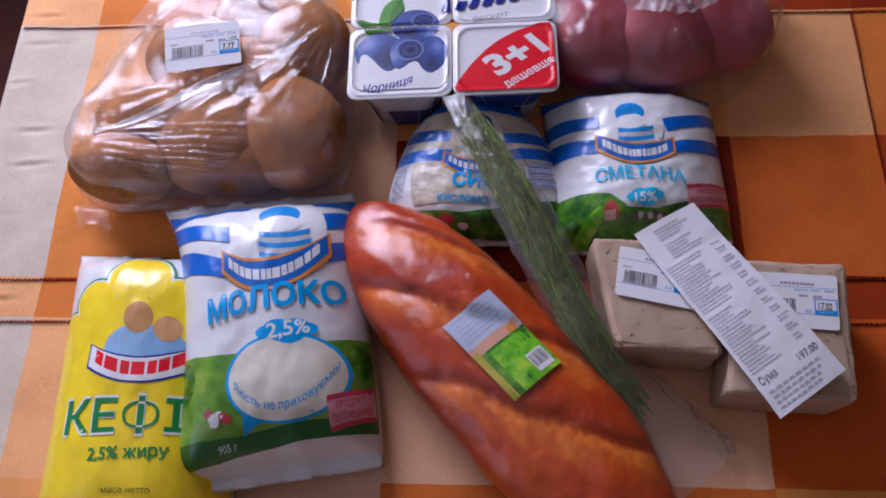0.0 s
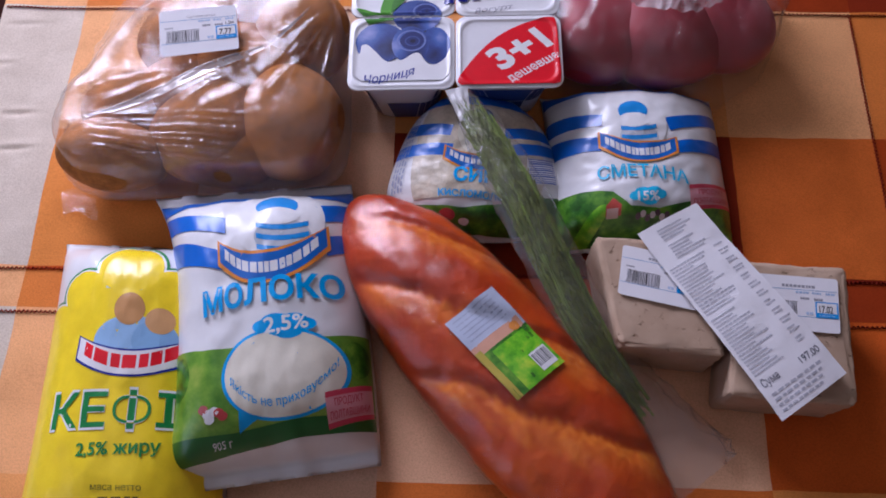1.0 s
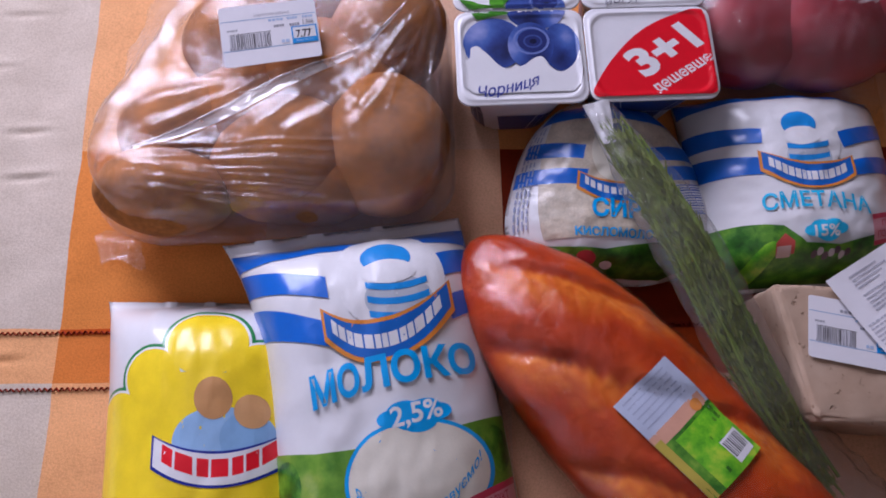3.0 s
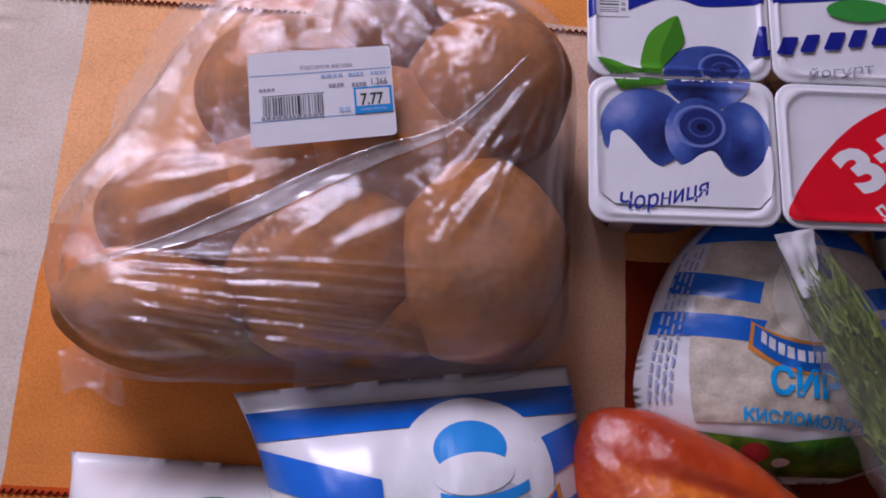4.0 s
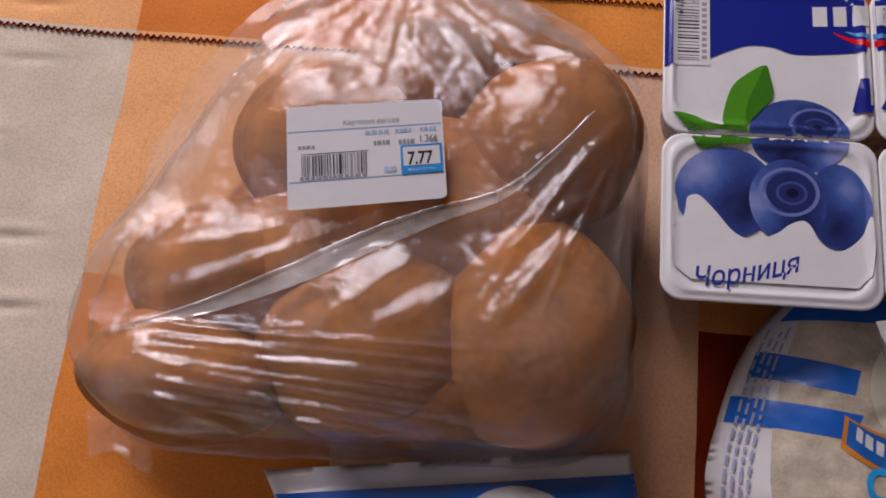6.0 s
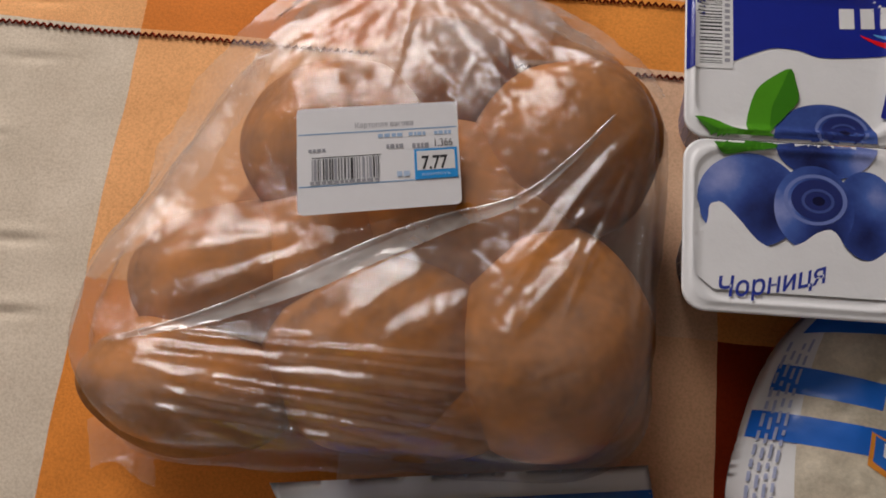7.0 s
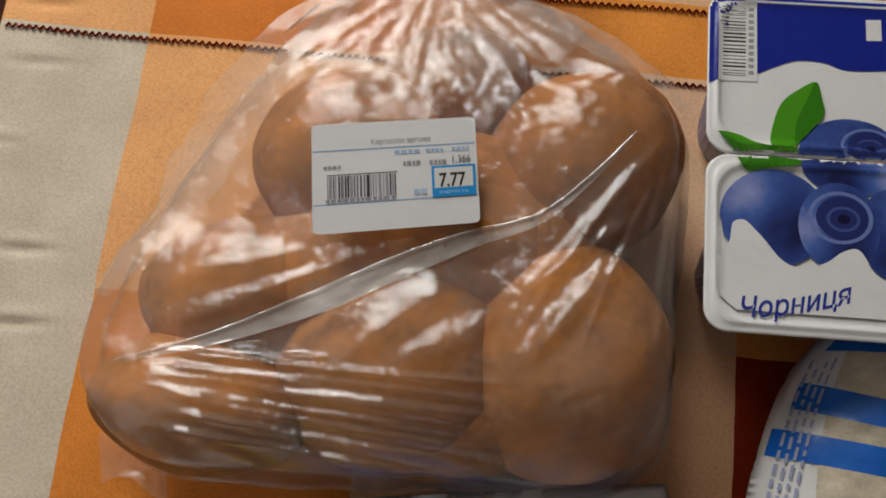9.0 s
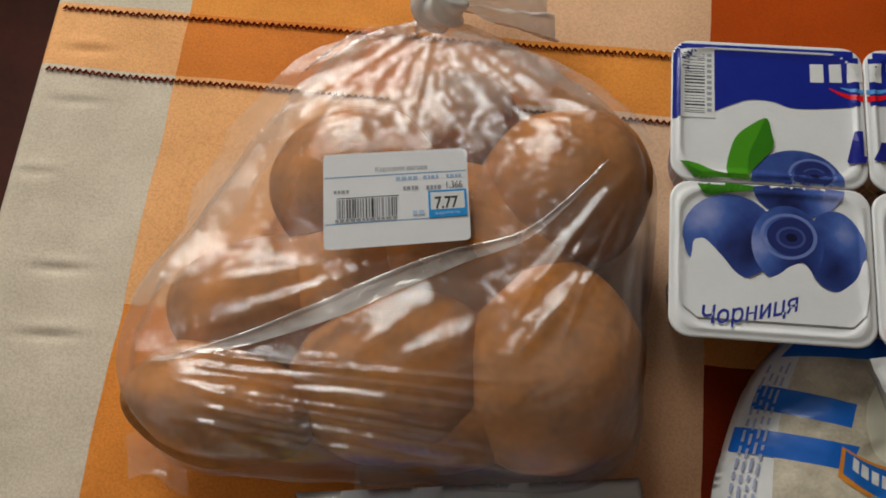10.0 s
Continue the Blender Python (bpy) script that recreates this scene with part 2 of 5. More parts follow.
MEAT = meat_material()
DILL = plain("dill_green", (0.17, 0.23, 0.022), 0.6, 0.5, 150, 0)
BAG_FILM = film("bag_film", 0.98, 0.085, 0.045, crinkle=120, depth=0.0010, stretch=(0.35, 1.5, 1.0), gloss=0.085)
GATHER_FILM = film("gathered_bag_film", 0.98, 0.13, 0.09, crinkle=130, depth=0.0012, gloss=0.03)
MEAT_FILM = film("meat_bag_film", 0.98, 0.045, 0.10, crinkle=70, depth=0.0022, gloss=0.075)
WRAP_FILM = film("wrap_film", 1.0, 0.003, 0.05, crinkle=60, depth=0.0026, gloss=0.05)
SLEEVE_FILM = film("sleeve_film", 0.98, 0.050, 0.08, crinkle=120, depth=0.0016, gloss=0.09)

# ---- the room ----
X0, X1, Y0, Y1, Z0, Z1 = ROOM
T = 0.12


def setting(name, bm, mat, label=""):
    return tagged(part(name, bm, mat, None, smooth=False), label, name.split("_")[0], kind="structure")


setting("floor", box(X0 - T, X1 + T, Y0 - T, Y1 + T, Z0 - 0.1, Z0), FLOOR, "dark red-brown floor beside the table")
setting("ceiling", box(X0 - T, X1 + T, Y0 - T, Y1 + T, Z1, Z1 + 0.1), CEIL, "plain off-white ceiling of the room")
# west wall, left open where the added fill lamp shines in
bm = box(X0 - T, X0, Y0, FILL_OPEN[0], Z0, Z1)
box(X0 - T, X0, FILL_OPEN[1], Y1 + T, Z0, Z1, bm=bm)
box(X0 - T, X0, FILL_OPEN[0], FILL_OPEN[1], Z0, FILL_OPEN[2], bm=bm)
box(X0 - T, X0, FILL_OPEN[0], FILL_OPEN[1], FILL_OPEN[3], Z1, bm=bm)
setting("wall_west", bm, WALL, "plain warm plaster wall with an unseen window")
setting("wall_east", box(X1, X1 + T, Y0, Y1 + T, Z0, Z1), WALL, "plain warm plaster wall of the room")
setting("wall_south", box(X0 - T, X1 + T, Y0 - T, Y0, Z0, Z1), WALL, "plain warm plaster wall of the room")
bm = box(X0, WIN[0], Y1, Y1 + T, Z0, Z1)
box(WIN[1], X1, Y1, Y1 + T, Z0, Z1, bm=bm)
box(WIN[0], WIN[1], Y1, Y1 + T, Z0, WIN[2], bm=bm)
box(WIN[0], WIN[1], Y1, Y1 + T, WIN[3], Z1, bm=bm)
setting("wall_north", bm, WALL, "plain warm plaster wall with an unseen window")
win = thing("window_1", ((WIN[0] + WIN[1]) / 2, Y1 + 0.08, WIN[2]), "white painted window letting in soft daylight", "window")
win["kind"] = "structure"
for a in ((WIN[0], WIN[0] + 0.05, WIN[2], WIN[3]), (WIN[1] - 0.05, WIN[1], WIN[2], WIN[3]), (-0.42, -0.38, WIN[2], WIN[3]),
          (WIN[0] + 0.05, WIN[1] - 0.05, WIN[2], WIN[2] + 0.05), (WIN[0] + 0.05, WIN[1] - 0.05, WIN[3] - 0.05, WIN[3])):
    part("window_frame", box(a[0], a[1], Y1 + 0.06, Y1 + 0.1, a[2], a[3]), FRAME, win, smooth=False)

# unseen frame round the added fill opening, only there to suit the lamp
fill_window = thing("window_2", (X0 - 0.08, (FILL_OPEN[0] + FILL_OPEN[1]) / 2, FILL_OPEN[2]), "unseen white painted side window added for fill light", "window")
fill_window["kind"] = "structure"
for a in ((FILL_OPEN[0], FILL_OPEN[0] + 0.05, FILL_OPEN[2], FILL_OPEN[3]), (FILL_OPEN[1] - 0.05, FILL_OPEN[1], FILL_OPEN[2], FILL_OPEN[3]),
          (FILL_OPEN[0] + 0.05, FILL_OPEN[1] - 0.05, FILL_OPEN[2], FILL_OPEN[2] + 0.05), (FILL_OPEN[0] + 0.05, FILL_OPEN[1] - 0.05, FILL_OPEN[3] - 0.05, FILL_OPEN[3])):
    part("window_frame", box(X0 - 0.1, X0 - 0.06, a[0], a[1], a[2], a[3]), FRAME, fill_window, smooth=False)

# ---- table and cloth ----
TX0, TX1, TY0, TY1 = 0.082, 1.35, 0.02, 1.22
table = thing("dining_table", (0.7, 0.6, Z0), "dark wooden table under a checked cloth", "table")
part("tabletop", box(TX0 + 0.004, TX1, TY0, TY1, -0.034, -0.004, 0.004), WOOD, table)
for sx, sy in itertools.product((TX0 + 0.06, TX1 - 0.12), (TY0 + 0.06, TY1 - 0.12)):
    part("leg", box(sx, sx + 0.06, sy, sy + 0.06, Z0, -0.034, 0.004), WOOD, table)

cloth = thing("tablecloth", (0.7, 0.6, 0.0), "orange and cream checked tablecloth with dark zigzag stitching", "tablecloth")


crease_rnd = random.Random(3)
CREASES = [(0.44 + 0.041 * k + crease_rnd.uniform(-0.01, 0.01), crease_rnd.uniform(0.088, 0.125), crease_rnd.uniform(0.008, 0.016), crease_rnd.uniform(0.0008, 0.0018)) for k in range(13)]


def cloth_z(x, y):
    soft = 0.0012 * fbm(x * 9, y * 9, 3.0) + 0.0007 * fbm(x * 26, y * 26, 7.0)
    if x < 0.16:
        for cy, cx, w, dp in CREASES:
            if abs(y - cy) < 0.012 and abs(x - cx) < 3 * w:
                soft -= dp * math.exp(-((x - cx) / w) ** 2) * (math.exp(-((y - cy - 0.08 * (x - cx)) / 0.0022) ** 2) - 0.5 * math.exp(-((y - cy - 0.004) / 0.003) ** 2))
    return soft - 0.0012


rows = []
ys = [TY0 - 0.01 + i * (TY1 - TY0 + 0.02) / 620 for i in range(621)]
xs = [TX0 - 0.002 + i * (TX1 - TX0 + 0.01) / 250 for i in range(251)]
for y in ys:
    row = []
    for k in range(13):                       # the hem that hangs over the edge
        f = k / 12
        row.append((TX0 - 0.006 - 0.012 * (1 - f) * (1 + 0.4 * math.sin(y * 21)), y, -0.19 * (1 - f) ** 1.0 - 0.004))
    for x in xs:
        row.append((x, y, cloth_z(x, y)))
    rows.append(row)
part("cloth", sheet(rows), CLOTH, cloth)


def zigzag(p, q, step=0.00175, amp=0.0012, thick=0.00062):
    """A zigzag seam of thread from p to q on the cloth."""
    d = Vector((q[0] - p[0], q[1] - p[1]))
    n = int(d.length / step)
    d.normalize()
    s = Vector((-d.y, d.x))
    bm = bmesh.new()
    prev = None
    for i in range(n + 1):
        c = Vector(p) + d * step * i + s * (amp if i % 2 else -amp) * (0.85 + 0.3 * random.random())
        z = cloth_z(c.x, c.y) + 0.0005
        w = thick * (0.8 + 0.5 * random.random())
        ring = [bm.verts.new((c.x + d.x * a * w, c.y + d.y * a * w, z + h)) for a, h in ((-1, 0), (0, 0.0011), (1, 0))]
        if prev:
            for a in range(2):
                bm.faces.new((prev[a], prev[a + 1], ring[a + 1], ring[a]))
        prev = ring
    return bm


for y in (0.588, 0.624, 0.877, 0.916):
    part("seam", zigzag((TX0, y), (TX1 - 0.02, y)), STITCH, cloth)
part("seam", zigzag((0.283, 0.917), (0.283, TY1 - 0.02)), STITCH, cloth)
part("seam", zigzag((0.844, 0.625), (0.844, 0.876)), STITCH, cloth)


# ---- pouches ----
def pouch_xy(c, u, v, pinch):
    """c: corners tl, tr, bl, br; u, v in -1..1."""
    a, b = (u + 1) / 2, (v + 1) / 2
    k = pinch[0 if u < 0 else 1] * (1 - abs(v) ** 3)
    a = 0.5 + (a - 0.5) * (1 - k)
    tl, tr, bl, br = (Vector(p) for p in c)
    return (bl * (1 - a) + br * a) * (1 - b) + (tl * (1 - a) + tr * a) * b


def pouch_body(c, h, lift, pinch=(0.06, 0.06), seed=0.0, pu=2.4, pv=5.0, round_ends=0.0, seal=0.955):
    """A filled film pouch with sealed ends. lift: height of its underside at u = -1 and u = 1."""
    top, bottom = [], []
    nu, nv = 56, 72
    for j in range(nv + 1):
        v = -1 + 2 * j / nv
        rt, rb = [], []
        for i in range(nu + 1):
            u = -1 + 2 * i / nu
            uu = u * (1 - round_ends * abs(v) ** 4)
            p = pouch_xy(c, uu, v * (1 - round_ends * abs(u) ** 4), pinch)
            base = lift[0] + (lift[1] - lift[0]) * (u + 1) / 2
            ve = min(1.0, abs(v) / seal)
            full = max(0.0, 1 - abs(u) ** pu) ** 0.68 * max(0.0, 1 - ve ** pv) ** 0.6
            pucker = math.exp(-(1 - ve) / 0.16)
            wr = 0.0022 * pucker * math.sin(u * 13 + seed + 2.5 * fbm(u * 2, seed)) * (1 - abs(u) ** 4)
            wr += 0.0016 * fbm(u * 2.2 + seed, v * 2.6, seed) * full + 0.0007 * fbm(u * 7, v * 8 + seed, seed) * full
            z = base + 0.0012 + h * full + wr * (0.45 + 0.55 * smooth01(0.0, 0.3, full))
            rt.append((p.x, p.y, max(z, 0.002)))
            rb.append((p.x, p.y, max(0.001, base - 0.25 * h * full * (1 if base > 0.02 else 0))))
        top.append(rt)
        bottom.append(rb)
    bm = sheet(top)
    lo = sheet(bottom[::-1])
    me = bpy.data.meshes.new("tmp")
    lo.to_mesh(me)
    lo.free()
    bm.from_mesh(me)
    bpy.data.meshes.remove(me)
    bmesh.ops.remove_doubles(bm, verts=[v for v in bm.verts if v.is_boundary], dist=0.0017)
    return bm


KEF = ((0.186, 0.643), (0.326, 0.640), (0.193, 0.405), (0.345, 0.405))
kefir = thing("kefir_pouch", (0.26, 0.53, 0), "yellow and white plastic kefir pouch lying flat on the cloth", "pouch")
kefir_body = part("pouch_body", pouch_body(KEF, 0.054, (0.004, 0.002), (0.10, 0.05), 1.3, pv=6.5), WHITE_FILM, kefir)
MILK = ((0.262, 0.672), (0.412, 0.695), (0.296, 0.449), (0.448, 0.476))
milk = thing("milk_pouch", (0.36, 0.57, 0), "white and blue plastic milk pouch leaning on the kefir pouch", "pouch")
milk_body = part("pouch_body", pouch_body(MILK, 0.047, (0.029, 0.014), (0.24, -0.03), 4.1, pu=3.0, pv=5.0, seal=0.90), WHITE_FILM, milk)
rows = []
for i in range(12):                      # flared corner of the lower seal
    v = -0.70 - 0.30 * i / 11
    p = pouch_xy(MILK, -1, v, (0.24, -0.03))
    q = Vector((p.x - 0.019 * (i / 11) ** 2.2, p.y - 0.004 * (i / 11) ** 2))
    rows.append([(p.x + (q.x - p.x) * j / 5, p.y + (q.y - p.y) * j / 5, 0.0295 + 0.0008 * math.sin(2.2 * j + i)) for j in range(6)])
part("seal_corner", sheet(rows), WHITE_FILM, milk)
SMET = ((0.566, 0.784), (0.710, 0.784), (0.570, 0.641), (0.716, 0.652))
sour = thing("sour_cream_pouch", (0.64, 0.71, 0), "white and blue striped sour cream pouch on the cloth", "pouch")
sour_body = part("pouch_body", pouch_body(SMET, 0.044, (0.003, 0.002), (0.05, 0.0), 2.2, pv=6.0), WHITE_FILM, sour)
CURD = ((0.488, 0.780), (0.546, 0.778), (0.464, 0.646), (0.558, 0.648))
curd = thing("curd_pouch", (0.513, 0.716, 0), "round-shouldered cottage cheese pack with a clear window", "pouch")
curd_body = part("pouch_body", pouch_body(CURD, 0.030, (0.018, 0.006), (-0.76, -0.74), 5.7, round_ends=0.12), WHITE_FILM, curd)

# ---- yogurt pack ----
YO, YA = Vector((0.4105, 0.7505)), radians(1.9)
YW, YH = 0.1685, 0.1365


def yog(a, b):
    """Place on the lid: a to the right, b away, both 0..1."""
    x, y = a * YW, b * YH
    return Vector((YO.x + x * math.cos(YA) - y * math.sin(YA) + 0.002 * b, YO.y + x * math.sin(YA) + y * math.cos(YA)))


def rounded(w, h, r, n=6, r2=None):
    pts = []
    for k, (cx, cy) in enumerate(((w - r, h - r), (r, h - r), (r, r), (w - r, r))):
        for i in range(n + 1):
            a = math.pi / 2 * (k + i / n)
            pts.append((cx + r * math.cos(a), cy + r * math.sin(a)))
    return pts


yogurt = thing("yogurt_pack", (0.494, 0.82, 0), "four-cup pack of blueberry yogurt with printed foil lids", "yogurt")
for i, j in itertools.product((0, 1), (0, 1)):
    cw, ch = YW / 2 - 0.0006, YH / 2 - 0.0006
    ox, oy = i * YW / 2 + 0.0003, j * YH / 2 + 0.0003
    w2 = lambda x, y: yog((ox + x) / YW, (oy + y) / YH)
    # cup: tapered, with a rim
    loops = []
    for z, inset, r in ((0.0, 0.016, 0.018), (0.002, 0.0135, 0.019), (0.03, 0.010, 0.018), (0.052, 0.0065, 0.015), (0.0585, 0.0045, 0.013), (0.0618, 0.0010, 0.009), (0.0630, 0.0010, 0.009)):
        loops.append([(*w2(inset + x, inset + y), z) for x, y in rounded(cw - 2 * inset, ch - 2 * inset, r)])
    bm = sheet(loops, True)
    bm.faces.new([v for v in bm.verts if v.co.z < 1e-6][::-1])
    part("cup", bm, CUP, yogurt)
    # lid: pressed foil with a raised sealing bead
    bm = bmesh.new()
    loops = []
    for inset, z in ((0.0, 0.0630), (0.0, 0.0632), (0.0, 0.0638), (0.0002, 0.0641), (0.0010, 0.0642), (0.0024, 0.0642), (0.0030, 0.06475), (0.0036, 0.06495), (0.0042, 0.0647), (0.0050, 0.06405), (0.0060, 0.0637), (0.0105, 0.0637), (0.022, 0.0637)):
        loops.append([(*w2(inset + x, inset + y), z) for x, y in rounded(cw - 2 * inset, ch - 2 * inset, max(0.004, 0.0085 + (0.004 if inset > 0.003 else 0) - inset * 0.2))])
    bm = sheet(loops, True)
    bm.faces.new([v for v in bm.verts][-len(loops[0]):])
    part("lid", bm, LID, yogurt, "printed white foil lid")

# ---- bread ----
BA, BN = Vector((0.650, -0.760)), Vector((0.760, 0.650))
B0, BL, BW, BH = Vector((0.418, 0.672)), 0.348, 0.0545, 0.066


def loaf_shape(grow=0.0):
    rows, torn = [], []
    ns, nt_ = 260, 96
    for j in range(ns + 1):
        s = j / ns
        e = abs(2 * s - 1)
        f = max(0.0, 1 - e ** 2.9) ** 0.58
        row = []
        for i in range(nt_):
            a = 2 * math.pi * i / nt_
            ca, sa = math.cos(a), math.sin(a)
            t = math.copysign(abs(ca) ** 0.85, ca) * f
            zz = sa * f
            q = (s - 0.24 * t - 0.06 + 0.06 * fbm(s * 2.5, t * 0.8, 8.0)) / 0.285
            k = q - math.floor(q)
            cut = math.exp(-(min(k, 1 - k) / 0.09) ** 2) * smooth01(0.1, 0.45, zz) * smooth01(0.98, 0.7, abs(2 * s - 1))
            lobe = (0.0026 + 0.003 * fbm(s * 4, t * 1.5, 3.0)) * smooth01(-0.02, 0.55, k) * smooth01(1.0, 0.88, k) * smooth01(0.05, 0.55, zz) * smooth01(0.97, 0.6, e)
            half = BW * (0.93 + 0.07 * math.sin(math.pi * s))
            p = B0 + BA * (s * BL) + BN * (t * half + 0.002 * fbm(s * 6, t, 2.0))
            h = BH * (0.52 + 0.48 * zz) if zz > 0 else BH * (0.52 + 0.50 * max(zz, -0.98))
            z = max(0.001, h - 0.0018 * cut + lobe + 0.0012 * fbm(s * 14, t * 4, 5.0))
            out = Vector((p.x, p.y, z))
            if grow:
                out += Vector((BN.x * t, BN.y * t, 0.9 * max(zz, 0) + 0.1)) * grow
            row.append(out)
            torn.append(min(1.0, max(0.0, 1.1 - 2.4 * k + 0.5 * fbm(s * 9, t * 5, 4.0))) * smooth01(0.0, 0.04, k) * smooth01(0.25, 0.6, zz) * smooth01(1.0, 0.8, abs(2 * s - 1)) if not grow else 0)
        rows.append(row)
    return rows, torn


rows, torn = loaf_shape()
bm = sheet(rows, True)
lay = bm.verts.layers.float.new("torn")
bm.verts.ensure_lookup_table()
for v, k in zip(bm.verts, torn):
    v[lay] = k
bread = thing("bread_loaf", (0.52, 0.55, 0), "glossy brown slashed white loaf wrapped in clear film", "bread")
bread_body = part("loaf", bm, BREAD, bread)
rows, _ = loaf_shape(0.0016)
part("wrapper", sheet(rows, True), WRAP_FILM, bread, "clear shiny plastic wrapper")


# ---- halva blocks ----
def block(c, h, seed):
    """A pressed block with worn edges: c gives the four top corners tl, tr, bl, br."""
    bm = bmesh.new()
    bmesh.ops.create_cube(bm, size=2)
    bmesh.ops.bevel(bm, geom=list(bm.edges), offset=0.14, segments=3, affect="EDGES", profile=0.6)
    bmesh.ops.subdivide_edges(bm, edges=list(bm.edges), cuts=3, use_grid_fill=True)
    bmesh.ops.subdivide_edges(bm, edges=[e for e in bm.edges if e.calc_length() > 0.12], cuts=2, use_grid_fill=True)
    for v in bm.verts:
        x, y, z = v.co
        p = pouch_xy(c, x, y, (0, 0))
        n = 0.0008 * fbm(x * 2.2 + seed, y * 2.2, z * 2.2 + seed) + 0.0011 * min(0.2, fbm(x * 9 + seed, y * 9, z * 9, 4))
        side = Vector((x, y, 0))
        v.co = (p.x + side.x * n, p.y + side.y * n, (z + 1) / 2 * h + (n if z > -0.5 else 0))
        if v.co.z < 0.0006:
            v.co.z = 0.0006
    return bm


H1 = ((0.598, 0.638), (0.673, 0.632), (0.612, 0.556), (0.684, 0.549))
H2 = ((0.698, 0.621), (0.777, 0.617), (0.684, 0.523), (0.769, 0.518))
halva1 = thing("halva_block", (0.642, 0.594, 0), "grey-beige pressed halva block with a white price label", "halva", "halva blocks")
halva1_body = part("block", block(H1, 0.053, 1.0), HALVA, halva1)
halva2 = thing("halva_block", (0.73, 0.57, 0), "grey-beige pressed halva block with a blue-marked price label", "halva", "halva blocks")
halva2_body = part("block", block(H2, 0.051, 6.0), HALVA, halva2)

# ---- potatoes in their bag ----
# centre x, y, z, half sizes, turn
POTS = [(0.274, 0.810, 0.039, 0.043, 0.037, 0.034, 10), (0.366, 0.817, 0.040, 0.044, 0.038, 0.036, 40), (0.238, 0.750, 0.034, 0.046, 0.034, 0.032, 14), (0.227, 0.706, 0.037, 0.043, 0.028, 0.034, -4),
        (0.302, 0.730, 0.038, 0.050, 0.040, 0.036, 30), (0.364, 0.738, 0.038, 0.048, 0.042, 0.037, 80), (0.310, 0.846, 0.031, 0.036, 0.030, 0.028, 20), (0.312, 0.710, 0.032, 0.048, 0.025, 0.029, 3),
        (0.320, 0.782, 0.038, 0.046, 0.040, 0.035, 120), (0.272, 0.764, 0.034, 0.042, 0.034, 0.032, 30), (0.345, 0.775, 0.034, 0.040, 0.036, 0.032, 60)]
# where air holds the film up between the potatoes
PUFFS = [(0.244, 0.786, 0.032, 0.038, 0.034, 0.031, 60), (0.318, 0.832, 0.034, 0.046, 0.036, 0.034, 0), (0.344, 0.848, 0.032, 0.044, 0.030, 0.030, -30)]


def potato(px, py, pz, a, b, c, turn, seed):
    bm = bmesh.new()
    bmesh.ops.create_icosphere(bm, subdivisions=5, radius=1)
    rot = Matrix.Rotation(radians(turn), 3, "Z")
    for v in bm.verts:
        n = 1 + 0.10 * fbm(v.co.x * 1.1 + seed, v.co.y * 1.1, v.co.z * 1.1, 1) + 0.008 * fbm(v.co.x * 4 + seed, v.co.y * 4, v.co.z * 4, 2)
        p = rot @ Vector((v.co.x * a * n, v.co.y * b * n, v.co.z * c * n))
        v.co = (px + p.x, py + p.y, max(0.002, pz + p.z))
    return bm


for k, q in enumerate(POTS):
    ob = thing("potato", (q[0], q[1], 0.002), "brown unwashed potato inside the clear bag", "potato", "potatoes in the bag")
    part("tuber", potato(*q, k * 3.7), POTATO, ob)

# bag: a film stretched over the potatoes, gathered into a knot
BAGC = Vector((0.300, 0.765))
KNOT = Vector((0.298, 0.889))
BAG_EDGE = [(0.296, 0.912), (0.260, 0.898), (0.240, 0.877), (0.221, 0.847), (0.204, 0.811), (0.191, 0.778), (0.178, 0.747), (0.174, 0.730), (0.177, 0.709), (0.186, 0.690), (0.206, 0.677), (0.244, 0.677), (0.280, 0.679),
            (0.317, 0.683), (0.353, 0.683), (0.390, 0.688), (0.408, 0.703), (0.410, 0.735), (0.409, 0.765), (0.411, 0.800), (0.411, 0.838), (0.404, 0.854), (0.391, 0.865), (0.371, 0.880), (0.349, 0.894), (0.323, 0.905)]
BAG_EDGE = [(x + (0.337 - x) * k, y + (0.684 - y) * k) for x, y, k in ((x, y, 0.07 * smooth01(0.74, 0.87, y)) for x, y in BAG_EDGE)]
EDGE_POLAR = sorted((math.atan2(y - BAGC.y, x - BAGC.x), math.hypot(x - BAGC.x, y - BAGC.y)) for x, y in BAG_EDGE)
EDGE_A = np.array([EDGE_POLAR[-1][0] - 2 * math.pi] + [p[0] for p in EDGE_POLAR] + [EDGE_POLAR[0][0] + 2 * math.pi])
EDGE_R = np.array([EDGE_POLAR[-1][1]] + [p[1] for p in EDGE_POLAR] + [EDGE_POLAR[0][1]])


def bag_radius(a):
    """Outline of the bag as distance from its middle, by angle."""
    d = (a + math.pi) % (2 * math.pi) - math.pi
    return float(np.mean([np.interp(d + k, EDGE_A, EDGE_R, period=2 * math.pi) for k in (-0.05, 0.0, 0.05)]))


def smoothed(z, mask, hold, rounds):
    for _ in range(rounds):
        m = z.copy()
        m[1:-1, 1:-1] = 0.25 * (z[:-2, 1:-1] + z[2:, 1:-1] + z[1:-1, :-2] + z[1:-1, 2:])
        z = np.where(mask, np.maximum(hold, m), z)
    return z


